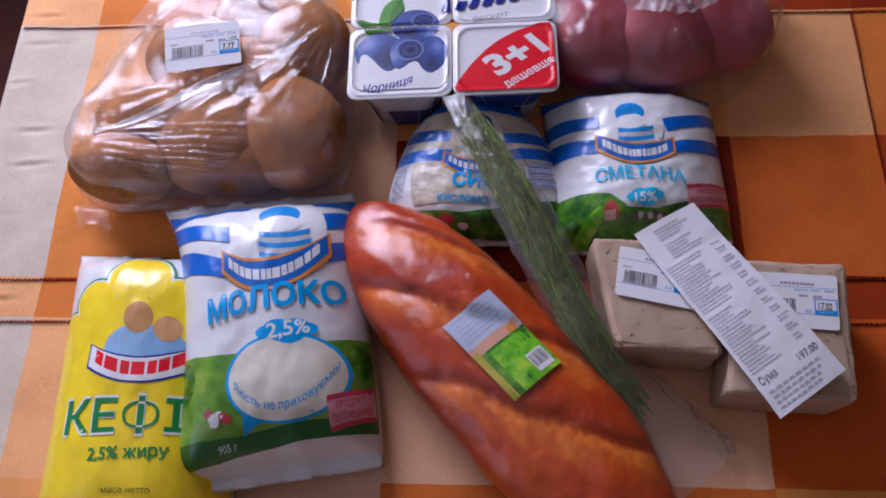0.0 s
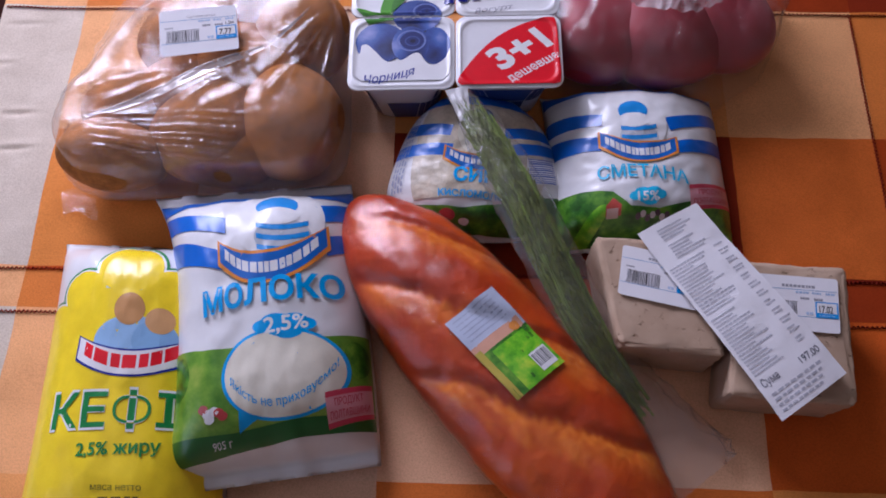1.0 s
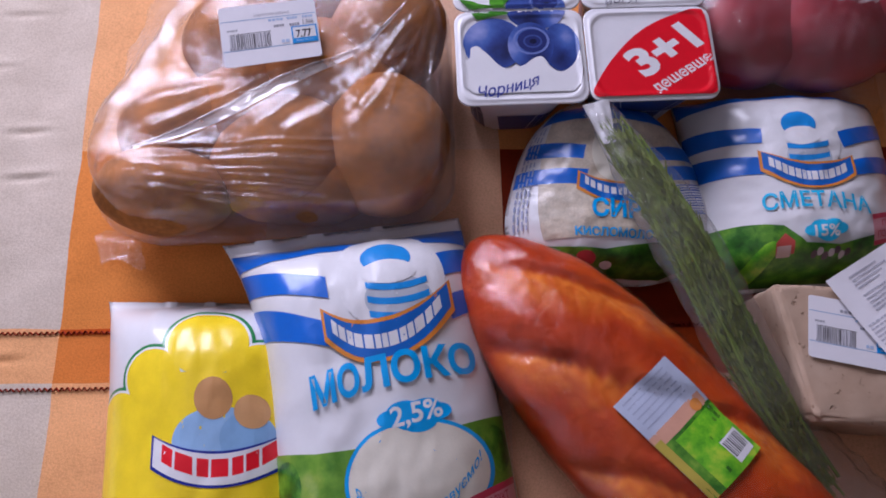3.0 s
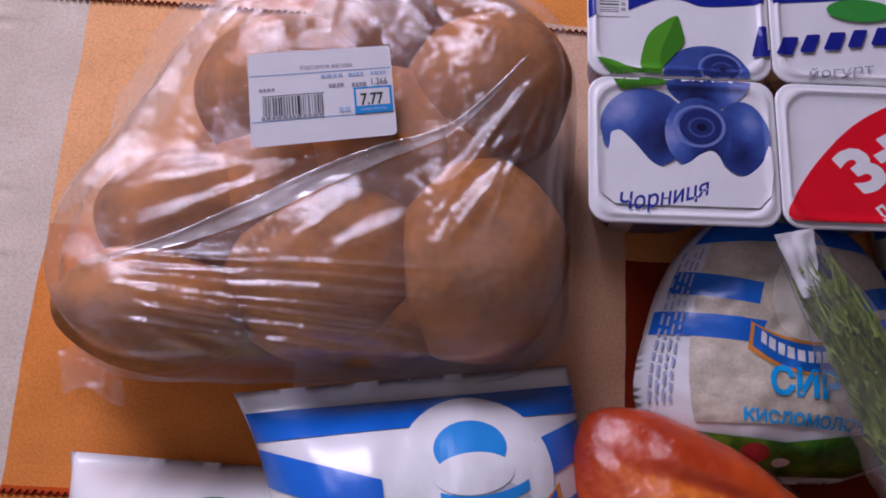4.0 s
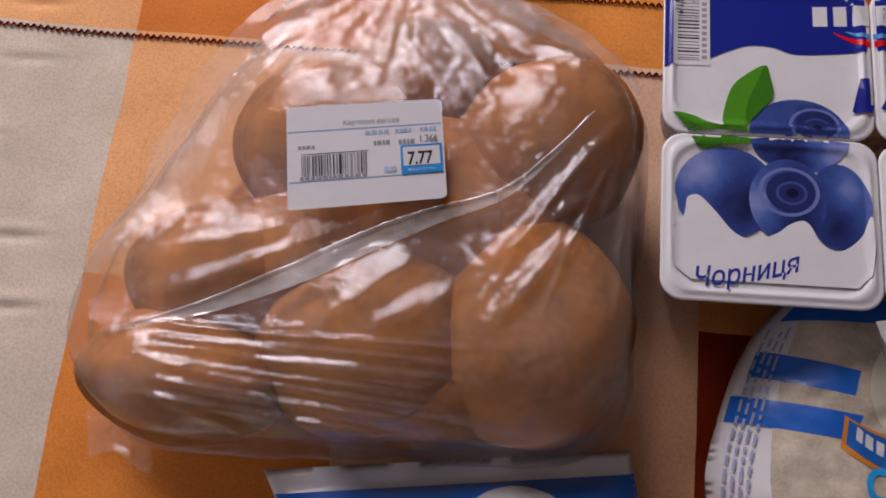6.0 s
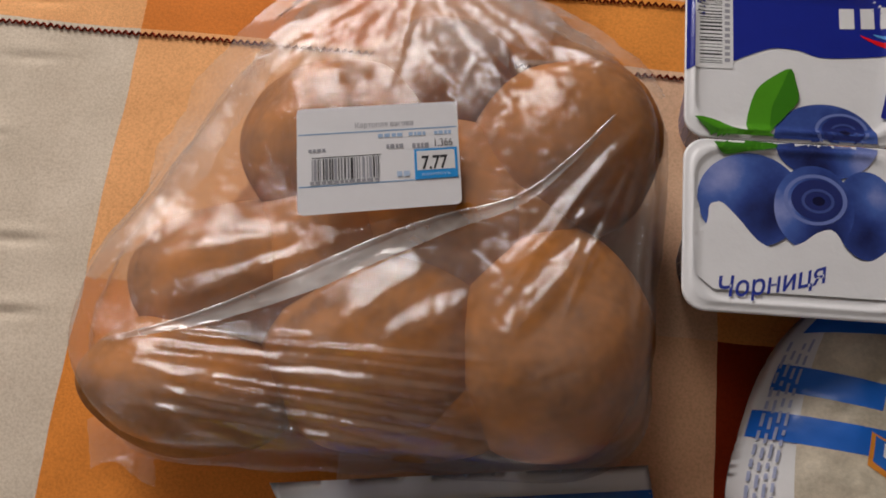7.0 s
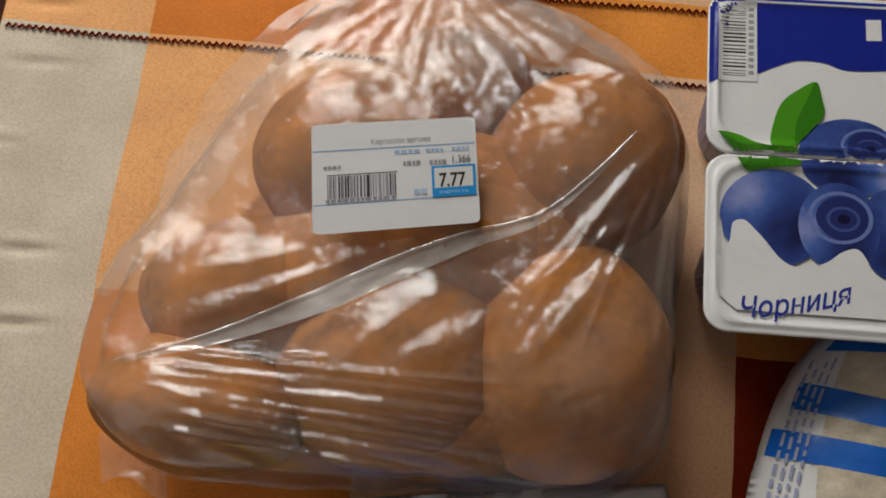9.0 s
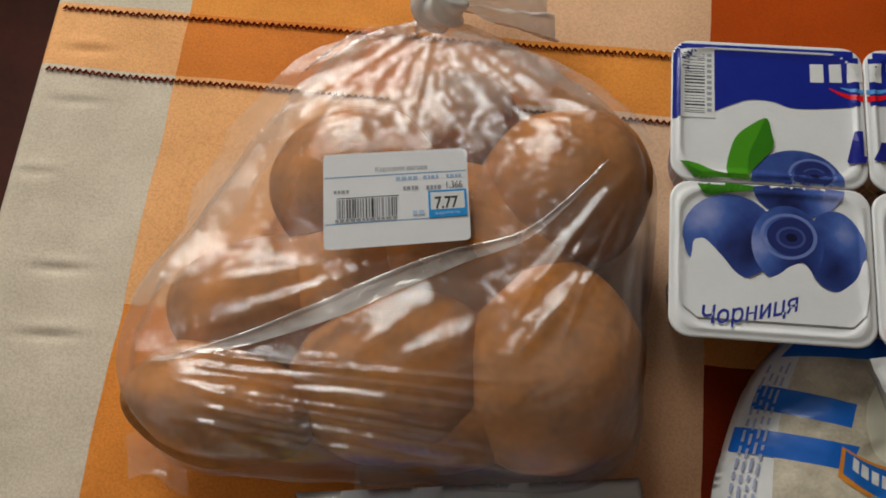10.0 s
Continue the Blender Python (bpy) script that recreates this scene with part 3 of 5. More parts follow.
def drape(lumps, inside, x0, x1, y0, y1, step, edge, rounds=260, pull=0.5, taut=16):
    """Film heights over lumps: a stretched sheet held at its outline."""
    nx, ny = int((x1 - x0) / step) + 1, int((y1 - y0) / step) + 1
    gx, gy = np.meshgrid(x0 + np.arange(nx) * step, y0 + np.arange(ny) * step)
    ob = np.zeros_like(gx) + 0.004
    for (px, py, pz, a, b, c, turn) in lumps:
        t = math.radians(turn)
        dx, dy = gx - px, gy - py
        u, v = (dx * math.cos(t) + dy * math.sin(t)) / (a * 1.11), (-dx * math.sin(t) + dy * math.cos(t)) / (b * 1.11)
        ob = np.maximum(ob, np.where(u * u + v * v < 1, pz + c * 1.11 * np.sqrt(np.maximum(0, 1 - u * u - v * v)), 0.004))
    mask = np.vectorize(inside)(gx, gy) > 0
    edge = edge(gx, gy) if callable(edge) else edge
    z = np.where(mask, np.maximum(ob, edge), edge)
    for _ in range(rounds):
        m = z.copy()
        m[1:-1, 1:-1] = 0.25 * (z[:-2, 1:-1] + z[2:, 1:-1] + z[1:-1, :-2] + z[1:-1, 2:])
        z = np.where(mask, np.maximum(ob, m - pull * 1e-5), edge)
    # taut film bridges the hollows between neighbouring lumps
    for axis, reach in ((1, taut), (0, taut * 3 // 4)):
        hi = z.copy()
        for k in range(1, reach + 1):
            for sgn in (-1, 1):
                hi = np.maximum(hi, np.roll(z, sgn * k, axis))
        lo = hi.copy()
        for k in range(1, reach + 1):
            for sgn in (-1, 1):
                lo = np.minimum(lo, np.roll(hi, sgn * k, axis))
        z = np.where(mask, 0.15 * z + 0.85 * np.maximum(z, lo), edge)
    return gx, gy, smoothed(z, mask, ob, 14), mask


def bag_inside(x, y):
    d = Vector((x, y)) - BAGC
    return 1 if d.length < bag_radius(math.atan2(d.y, d.x)) else 0


def label_plane(x, y):
    return 0.0805 - 0.10 * (x - 0.296) + 0.10 * (y - 0.790)


def ease(a, b, x):
    t = np.clip((x - a) / (b - a), 0, 1)
    return t * t * (3 - 2 * t)


def rim_height(x, y):
    """The film's rim: low along the potatoes, up to the knot behind them."""
    return 0.030 + 0.028 * ease(0.73, 0.86, y)


GX0, GY0, GSTEP = 0.165, 0.665, 0.001
_, _, coarse, _ = drape(POTS + PUFFS, bag_inside, GX0, 0.425, GY0, 0.925, 0.002, rim_height, taut=22)


def refine(g):
    g = np.repeat(np.repeat(g, 2, 0), 2, 1).astype(float)
    for _ in range(3):
        p = np.pad(g, 1, mode="edge")
        g = (p[:-2, 1:-1] + p[2:, 1:-1] + p[1:-1, :-2] + p[1:-1, 2:] + 2 * g) / 6
    return g


bag_grid = refine(coarse)
fx, fy = np.meshgrid(GX0 + np.arange(bag_grid.shape[1]) * GSTEP, GY0 + np.arange(bag_grid.shape[0]) * GSTEP)


def ridge(p, q, w, h, bow=0.0):
    """A rounded fold of height h and half width w from p to q, bowed sideways."""
    px, py = q[0] - p[0], q[1] - p[1]
    ln = math.hypot(px, py)
    t = ((fx - p[0]) * px + (fy - p[1]) * py) / ln ** 2
    d = ((fx - p[0]) * -py + (fy - p[1]) * px) / ln - bow * 4 * t * (1 - t)
    wide = w * (0.75 + 0.5 * np.sin(np.pi * np.clip(t, 0, 1)))
    return h * np.exp(-(d / wide) ** 2) * ease(-0.02, 0.25, t) * ease(1.02, 0.75, t)


# the film lies flat under the label
near_label = ease(1.4, 1.0, np.maximum(np.abs(fx - 0.295) / 0.036, np.abs(fy - 0.792) / 0.028))
bag_grid -= np.maximum(0.0, bag_grid - label_plane(fx, fy) + 0.0018) * near_label
rnd = random.Random(5)
FOLDS = [((0.206, 0.744), (0.268, 0.761), 0.0060, 0.0036, 0.002), ((0.212, 0.729), (0.270, 0.751), 0.0042, 0.0026, 0.001),
         ((0.346, 0.729), (0.385, 0.778), 0.0036, 0.0032, 0.001), ((0.341, 0.752), (0.384, 0.787), 0.0026, 0.0020, 0.0),
         ((0.280, 0.722), (0.324, 0.757), 0.0048, 0.0024, 0.0015), ((0.300, 0.722), (0.338, 0.745), 0.0040, 0.0020, 0.0), ((0.337, 0.858), (0.388, 0.834), 0.0036, 0.0028, 0.002),
         ((0.326, 0.832), (0.348, 0.829), 0.0024, 0.0018, 0.0), ((0.366, 0.770), (0.392, 0.820), 0.0020, 0.0016, 0.0), ((0.240, 0.742), (0.320, 0.778), 0.0022, 0.0014, 0.0)]
for k in range(8):                       # thin pulls down from the shoulder
    a = radians(236 + 5.0 * k + rnd.uniform(-2, 2))
    s, e = rnd.uniform(0.014, 0.035), rnd.uniform(0.07, 0.12)
    FOLDS.append(((0.402 + s * math.cos(a), 0.838 + s * math.sin(a)), (0.402 + e * math.cos(a), 0.838 + e * math.sin(a)), rnd.uniform(0.0011, 0.0020), rnd.uniform(0.0008, 0.0015), rnd.uniform(-0.001, 0.001)))
for k in range(14):                      # long level stretch lines near the bottom, fanning out from the left end
    y = 0.728 - 0.0030 * k + rnd.uniform(-0.0008, 0.0008)
    x = rnd.uniform(0.196, 0.222) if k % 3 else rnd.uniform(0.235, 0.275)
    x1 = rnd.uniform(0.335, 0.352) if k % 4 else rnd.uniform(0.27, 0.30)
    FOLDS.append(((x, 0.716 + (y - 0.716) * 0.75), (x1, y - 0.002), rnd.uniform(0.0009, 0.0014), rnd.uniform(0.0016, 0.0026), rnd.uniform(-0.0015, 0.0005)))
for k in range(7):                       # slack pleats along the lower rim
    x = 0.20 + 0.026 * k + rnd.uniform(-0.004, 0.004)
    FOLDS.append(((x, 0.696 - 0.001 * k), (x + rnd.uniform(0.03, 0.06), 0.683 + rnd.uniform(-0.003, 0.004)), rnd.uniform(0.0016, 0.003), rnd.uniform(0.0012, 0.0022), rnd.uniform(-0.002, 0.002)))
for k in range(12):                      # gathers below the knot
    a = radians(-160 + 11.6 * k + rnd.uniform(-5, 5))
    s, e = rnd.uniform(0.006, 0.03), rnd.uniform(0.045, 0.095)
    FOLDS.append(((KNOT.x + s * math.cos(a), KNOT.y + s * math.sin(a)), (KNOT.x + e * math.cos(a), KNOT.y + e * math.sin(a)), rnd.uniform(0.0011, 0.0022), rnd.uniform(0.0006, 0.0016), rnd.uniform(-0.005, 0.005)))
for fold in FOLDS:
    bag_grid += ridge(*fold)
for j in range(bag_grid.shape[0]):       # creases, more of them towards the knot
    for i in range(bag_grid.shape[1]):
        x, y = fx[j, i], fy[j, i]
        up = smooth01(0.80, 0.87, y)
        bag_grid[j, i] += 0.0008 * fbm(x * 40, y * 40, 1.0) + (0.0005 + 0.0012 * up) * (0.5 - abs(fbm((x + 0.4 * y) * 62 + 2 * fbm(x * 20, y * 20), (y - 0.5 * x) * 95, 2.0)))


def bag_z(x, y):
    i, j = (x - GX0) / GSTEP - 0.5, (y - GY0) / GSTEP - 0.5
    i0, j0 = int(min(max(i, 0), bag_grid.shape[1] - 2)), int(min(max(j, 0), bag_grid.shape[0] - 2))
    fi, fj = min(max(i - i0, 0), 1), min(max(j - j0, 0), 1)
    return float((bag_grid[j0, i0] * (1 - fi) + bag_grid[j0, i0 + 1] * fi) * (1 - fj) + (bag_grid[j0 + 1, i0] * (1 - fi) + bag_grid[j0 + 1, i0 + 1] * fi) * fj)


rows = []
NA, NR = 560, 150
RIM = [bag_radius(2 * math.pi * i / NA) for i in range(NA)]
for j in range(NR + 1):
    f = j / NR
    row = []
    for i in range(NA):
        a = 2 * math.pi * i / NA
        x, y = BAGC.x + RIM[i] * f * math.cos(a), BAGC.y + RIM[i] * f * math.sin(a)
        k = smooth01(0.90, 1.0, f)
        row.append((x, y, bag_z(x, y) * (1 - k) + k * (float(rim_height(x, y)) - 0.006 + 0.003 * fbm(x * 60, y * 60, 3.0))))
    rows.append(row)
rows.append([(BAGC.x + RIM[i] * 0.97 * math.cos(2 * math.pi * i / NA), BAGC.y + RIM[i] * 0.97 * math.sin(2 * math.pi * i / NA), 0.45 * rows[-1][i][2]) for i in range(NA)])
for f, z in ((0.90, 0.002), (0.6, 0.0015), (0.2, 0.0015), (0.0, 0.0015)):
    rows.append([(BAGC.x + RIM[i] * f * math.cos(2 * math.pi * i / NA), BAGC.y + RIM[i] * f * math.sin(2 * math.pi * i / NA), z) for i in range(NA)])
bag = thing("potato_bag", (BAGC.x, BAGC.y, 0), "knotted clear plastic bag full of potatoes with a price label", "plastic bag")
bag_body = part("film", sheet(rows, True), BAG_FILM, bag, "wrinkled clear plastic film")


def fold_strip(pts, width, rise):
    """A doubled strip of film that stands off the bag along a line of points."""
    p = [Vector(q) for q in pts]
    strip = []
    n = 60
    for i in range(n + 1):
        f = i / n * (len(p) - 1)
        k = min(int(f), len(p) - 2)
        c = p[k].lerp(p[k + 1], f - k)
        d = (p[k + 1] - p[k]).normalized()
        side = Vector((-d.y, d.x))
        w = width * (math.sin(math.pi * min(1, max(0, i / n * 0.94 + 0.03))) ** 0.6) * (1 + 0.25 * fbm(i * 0.13, width * 90))
        row = []
        for j in range(9):
            v = j / 8 - 0.5
            q = c + side * (v * w)
            row.append((q.x, q.y, bag_z(q.x, q.y) + 0.0006 + rise * (1 - (2 * v) ** 2) + 0.0006 * fbm(i * 0.4, j * 0.3)))
        strip.append(row)
    return sheet(strip)


rows = []
for j in range(40):                      # second layer of film, gathered below the knot
    f = j / 39
    row = []
    for i in range(90):
        a = radians(-168 + 152 * i / 89)
        r = 0.012 + (0.052 + 0.020 * fbm(i * 0.09, 4.0) + 0.012 * fbm(i * 0.4, 9.0)) * f
        x, y = KNOT.x + r * math.cos(a), KNOT.y + r * math.sin(a)
        if not bag_inside(x, y):
            d = Vector((x, y)) - BAGC
            d *= 0.985 * bag_radius(math.atan2(d.y, d.x)) / d.length
            x, y = BAGC.x + d.x, BAGC.y + d.y
        near = math.exp(-((x - KNOT.x) ** 2 + (y - KNOT.y) ** 2) / 0.02 ** 2)
        row.append((x, y, bag_z(x, y) * (1 - near) + near * 0.058 + 0.0006 + 0.0026 * abs(fbm(i * 0.17, f * 1.6, 3.0))))
    rows.append(row)
part("gathered_film", sheet(rows), GATHER_FILM, bag, "milky gathered film below the knot")
VEIL_FILM = film("slack_bag_film", 0.98, 0.14, 0.12, crinkle=40, depth=0.0003, gloss=0.03)
part("fold", fold_strip([(0.268, 0.876), (0.246, 0.855), (0.228, 0.826), (0.213, 0.795), (0.198, 0.763), (0.190, 0.740)], 0.030, 0.0008), VEIL_FILM, bag, "doubled fold of milky film")
part("fold", fold_strip([(0.325, 0.880), (0.356, 0.866), (0.384, 0.850), (0.400, 0.832)], 0.016, 0.0012), GATHER_FILM, bag, "doubled fold of milky film")

# ---- bag with red contents ----
REDS = [(0.612, 0.828, 0.035, 0.046, 0.044, 0.033, 20), (0.664, 0.824, 0.036, 0.054, 0.043, 0.034, 170), (0.714, 0.838, 0.033, 0.042, 0.046, 0.031, 60), (0.642, 0.878, 0.035, 0.056, 0.044, 0.034, 0), (0.696, 0.888, 0.033, 0.046, 0.040, 0.032, 30)]
for k, q in enumerate(REDS):
    ob = thing("meat_piece", (q[0], q[1], 0.002), "dark red soft piece of meat inside the clear bag", "meat", "meat in the bag")
    part("piece", potato(*q, 40 + k * 2.3), MEAT, ob)
REDC = Vector((0.664, 0.858))


def red_radius(a):
    base = 0.100 + 0.010 * math.cos(2 * a) + 0.004 * math.sin(5 * a + 1) + 0.003 * math.sin(9 * a)
    return base


def red_inside(x, y):
    d = Vector((x, y)) - REDC
    return 1 if d.length < red_radius(math.atan2(d.y, d.x)) else 0


rx, ry, rz, rm = drape(REDS, red_inside, 0.55, 0.78, 0.75, 0.97, 0.0025, 0.005)


def red_z(x, y):
    i, j = int(round((x - 0.55) / 0.0025)), int(round((y - 0.75) / 0.0025))
    z = float(rz[min(max(j, 0), rz.shape[0] - 1), min(max(i, 0), rz.shape[1] - 1)])
    return z + 0.004 * abs(fbm(x * 26, y * 26, 9.0)) + 0.002 * (0.5 - abs(fbm(x * 60 + 2 * fbm(x * 20, y * 20), y * 45, 2.0)))


rows = []
for j in range(0, 61):
    f = j / 60
    row = []
    for i in range(180):
        a = 2 * math.pi * i / 180
        r = red_radius(a) * f
        x, y = REDC.x + r * math.cos(a), REDC.y + r * math.sin(a)
        row.append((x, y, red_z(x, y) if f < 0.96 else max(0.003, red_z(x, y) * (1 - f) / 0.04)))
    rows.append(row)
red_bag = thing("meat_bag", (REDC.x, REDC.y, 0), "clear plastic bag filled with dark red meat on the cloth", "plastic bag")
part("film", sheet(rows, True), MEAT_FILM, red_bag, "hazy clear plastic film")
# crumpled loose end of that bag, lying on top
rows = []
for j in range(26):
    row = []
    for i in range(44):
        u, v = i / 43, j / 25
        x = 0.628 + 0.075 * u + 0.006 * math.sin(7 * v)
        y = 0.829 + 0.085 * v - 0.014 * math.sin(math.pi * u) * (1 - v) + 0.006 * fbm(u * 2.6, v, 12.0) * (1 - v)
        row.append((x, y, max(red_z(x, y), 0.055) + 0.004 + 0.007 * abs(fbm(x * 55, y * 40, 4.0)) + 0.004 * abs(fbm(x * 130, y * 90, 6.0))))
    rows.append(row)
LOOSE_FILM = film("loose_film", 0.9, 0.3, 0.2, crinkle=160, depth=0.002)
part("loose_end", sheet(rows), LOOSE_FILM, red_bag, "crumpled whitish end of the bag")

# ---- knot and tail of the potato bag ----
bm = bmesh.new()
bmesh.ops.create_icosphere(bm, subdivisions=4, radius=1)
for v in bm.verts:
    c = v.co.copy()
    tw = 0.12 * math.sin(5 * math.atan2(c.y, c.x) + 6 * c.z)
    v.co = (KNOT.x + 0.002 + c.x * 0.013 * (1 + tw), KNOT.y + 0.010 + c.y * 0.011 * (1 + tw), 0.056 + c.z * 0.012 * (1 + tw))
KNOT_FILM = film("knot_film", 0.8, 0.5, 0.2, crinkle=200, depth=0.0015)
part("knot", bm, KNOT_FILM, bag, "tight whitish knot")
for spread, turn, length in ((0.032, 62, 0.055), (0.026, 20, 0.050), (0.03, 110, 0.06)):
    rows = []
    d = Vector((math.cos(radians(turn)), math.sin(radians(turn))))
    n = Vector((-d.y, d.x))
    for j in range(20):
        f = j / 19
        row = []
        for i in range(40):
            u = i / 39 * 2 - 1
            p = KNOT + Vector((0.002, 0.014)) + d * (0.004 + length * f) + n * (u * spread * (0.2 + 0.8 * f))
            row.append((p.x, p.y, 0.056 - 0.02 * f + 0.006 * f * math.sin(u * 11 + turn) + 0.003 * fbm(u * 5, f * 4, turn)))
        rows.append(row)
    part("tail", sheet(rows), KNOT_FILM, bag, "loose ruffled bag end")

# ---- print and labels ----
INK = {}
GRID = (2 / 56, 2 / 72)


def ink(r, g_, b_, rough=0.32, var=0.06):
    key = (r, g_, b_)
    if key not in INK:
        INK[key] = plain("ink", key, rough, var, 90, 0.0004, 70, coat=0.25)
    return INK[key]


BLUE, CYAN, NAVY = (0.006, 0.13, 0.58), (0.005, 0.36, 0.82), (0.008, 0.02, 0.27)
GREEN, YELLOW, RED = (0.01, 0.22, 0.05), (0.92, 0.68, 0.0), (0.74, 0.006, 0.016)
WHITE, ORANGE, GREY, BLACK = (0.74, 0.74, 0.75), (0.70, 0.25, 0.03), (0.32, 0.32, 0.36), (0.03, 0.03, 0.035)
SKY, TAN, PINK, CREAM = (0.30, 0.50, 0.75), (0.55, 0.28, 0.10), (0.72, 0.32, 0.36), (0.74, 0.70, 0.58)


def meadow(name, scale, stops):
    m, nt, b = nodes_of(name)
    n = noise_node(nt, scale, 5, 0.6)
    r = ramp(nt, n.outputs[0], stops)
    link(nt, r.outputs[0], b.inputs["Base Color"])
    b.inputs["Roughness"].default_value, b.inputs["Coat Weight"].default_value = 0.32, 0.25
    return m


def berry_skin():
    m, nt, b = nodes_of("printed_blueberry")
    at = nt.nodes.new("ShaderNodeAttribute")
    at.attribute_name = "tone"
    n = noise_node(nt, 70, 5, 0.62)
    sm = nt.nodes.new("ShaderNodeMath")
    sm.operation = "MULTIPLY_ADD"
    sm.inputs[1].default_value = 0.55
    link(nt, n.outputs[0], sm.inputs[0])
    link(nt, at.outputs["Fac"], sm.inputs[2])
    r = ramp(nt, sm.outputs[0], [(0.25, (0.006, 0.008, 0.055)), (0.5, (0.022, 0.045, 0.21)), (0.75, (0.06, 0.12, 0.40)), (1.0, (0.26, 0.30, 0.58))])
    link(nt, r.outputs[0], b.inputs["Base Color"])
    b.inputs["Roughness"].default_value = 0.35
    return m


MEADOW = meadow("printed_meadow", 75, [(0.3, (0.010, 0.06, 0.006)), (0.46, (0.03, 0.15, 0.010)), (0.6, (0.10, 0.29, 0.018)), (0.8, (0.30, 0.45, 0.05))])
FIELD = meadow("printed_field", 45, [(0.3, (0.05, 0.19, 0.012)), (0.5, (0.15, 0.33, 0.025)), (0.75, (0.36, 0.47, 0.07))])
LIME = meadow("printed_lime", 110, [(0.3, (0.05, 0.30, 0.008)), (0.5, (0.16, 0.50, 0.010)), (0.75, (0.50, 0.62, 0.04))])
BERRY = berry_skin()


def outline(pts):
    bm = bmesh.new()
    f = bm.faces.new([bm.verts.new((x, y, 0)) for x, y in pts])
    bmesh.ops.triangulate(bm, faces=[f])
    return bm


def curve(pts, n=6):
    """A smooth line through the points."""
    out = []
    for i in range(len(pts) - 1):
        p0, p1, p2, p3 = (Vector(pts[min(max(k, 0), len(pts) - 1)]) for k in (i - 1, i, i + 1, i + 2))
        for k in range(n):
            t = k / n
            v = 0.5 * (2 * p1 + (p2 - p0) * t + (2 * p0 - 5 * p1 + 4 * p2 - p3) * t * t + (3 * p1 - p0 - 3 * p2 + p3) * t ** 3)
            out.append((v.x, v.y))
    return out + [tuple(pts[-1])]


def oval(cx, cy, rx_, ry_, n=40, a0=0, a1=360):
    return [(cx + rx_ * math.cos(radians(a0 + (a1 - a0) * i / n)), cy + ry_ * math.sin(radians(a0 + (a1 - a0) * i / n))) for i in range(n)]


def ring(cx, cy, rx_, ry_, w, wy, n=56):
    bm = bmesh.new()
    a, b = [bm.verts.new((x, y, 0)) for x, y in oval(cx, cy, rx_, ry_, n)], [bm.verts.new((x, y, 0)) for x, y in oval(cx, cy, rx_ - w, ry_ - wy, n)]
    for i in range(n):
        bm.faces.new((a[i], a[(i + 1) % n], b[(i + 1) % n], b[i]))
    return bm


def band(p, q, sag_lo, sag_hi, h0, n=20):
    """A curved ribbon between p and q: lower edge sags by sag_lo, upper edge (h0 above) by sag_hi."""
    lo = [(p[0] + (q[0] - p[0]) * i / n, p[1] + (q[1] - p[1]) * i / n - sag_lo * 4 * i / n * (1 - i / n)) for i in range(n + 1)]
    hi = [(p[0] + (q[0] - p[0]) * i / n, p[1] + (q[1] - p[1]) * i / n + h0 - sag_hi * 4 * i / n * (1 - i / n)) for i in range(n + 1)]
    bm = bmesh.new()
    a, b = [bm.verts.new((*v, 0)) for v in lo], [bm.verts.new((*v, 0)) for v in hi]
    for i in range(n):
        bm.faces.new((a[i], a[i + 1], b[i + 1], b[i]))
    return bm


def fatten(pts, edges, by):
    """Moves the outlines of lettering outwards, and its holes inwards."""
    near = {}
    for a, b in edges:
        near.setdefault(a, []).append(b)
        near.setdefault(b, []).append(a)
    done, loops = set(), []
    for a in sorted(near):
        if a in done:
            continue
        loop, prev, at = [a], None, a
        done.add(a)
        while True:
            nxt = [k for k in near[at] if k != prev and (k not in done)]
            if not nxt:
                break
            prev, at = at, (min(nxt) if prev is None else nxt[0])
            loop.append(at)
            done.add(at)
        loops.append(loop)
    out = list(pts)

    def holds(loop, c):
        inside = False
        for i, j in zip(loop, loop[1:] + loop[:1]):
            a, b = pts[i], pts[j]
            if (a.y > c.y) != (b.y > c.y) and a.x + (c.y - a.y) / (b.y - a.y) * (b.x - a.x) > c.x:
                inside = not inside
        return inside

    for loop in loops:
        n = len(loop)
        area = sum(pts[i].x * pts[j].y - pts[j].x * pts[i].y for i, j in zip(loop, loop[1:] + loop[:1]))
        deep = sum(holds(other, pts[loop[0]]) for other in loops if other is not loop)
        sign = (1 if area > 0 else -1) * (-1 if deep % 2 else 1)
        for k, i in enumerate(loop):
            d0, d1 = pts[i] - pts[loop[k - 1]], pts[loop[(k + 1) % n]] - pts[i]
            if d0.length < 1e-9 or d1.length < 1e-9:
                d0 = d1 = pts[loop[(k + 1) % n]] - pts[loop[k - 1]]
                if d0.length < 1e-9:
                    continue
            n0, n1 = Vector((d0.y, -d0.x)).normalized(), Vector((d1.y, -d1.x)).normalized()
            m = n0 + n1
            if m.length > 0.3:
                m = m / max(0.5, m.length_squared / 2)
                out[i] = pts[i] + m * by * sign
    return out


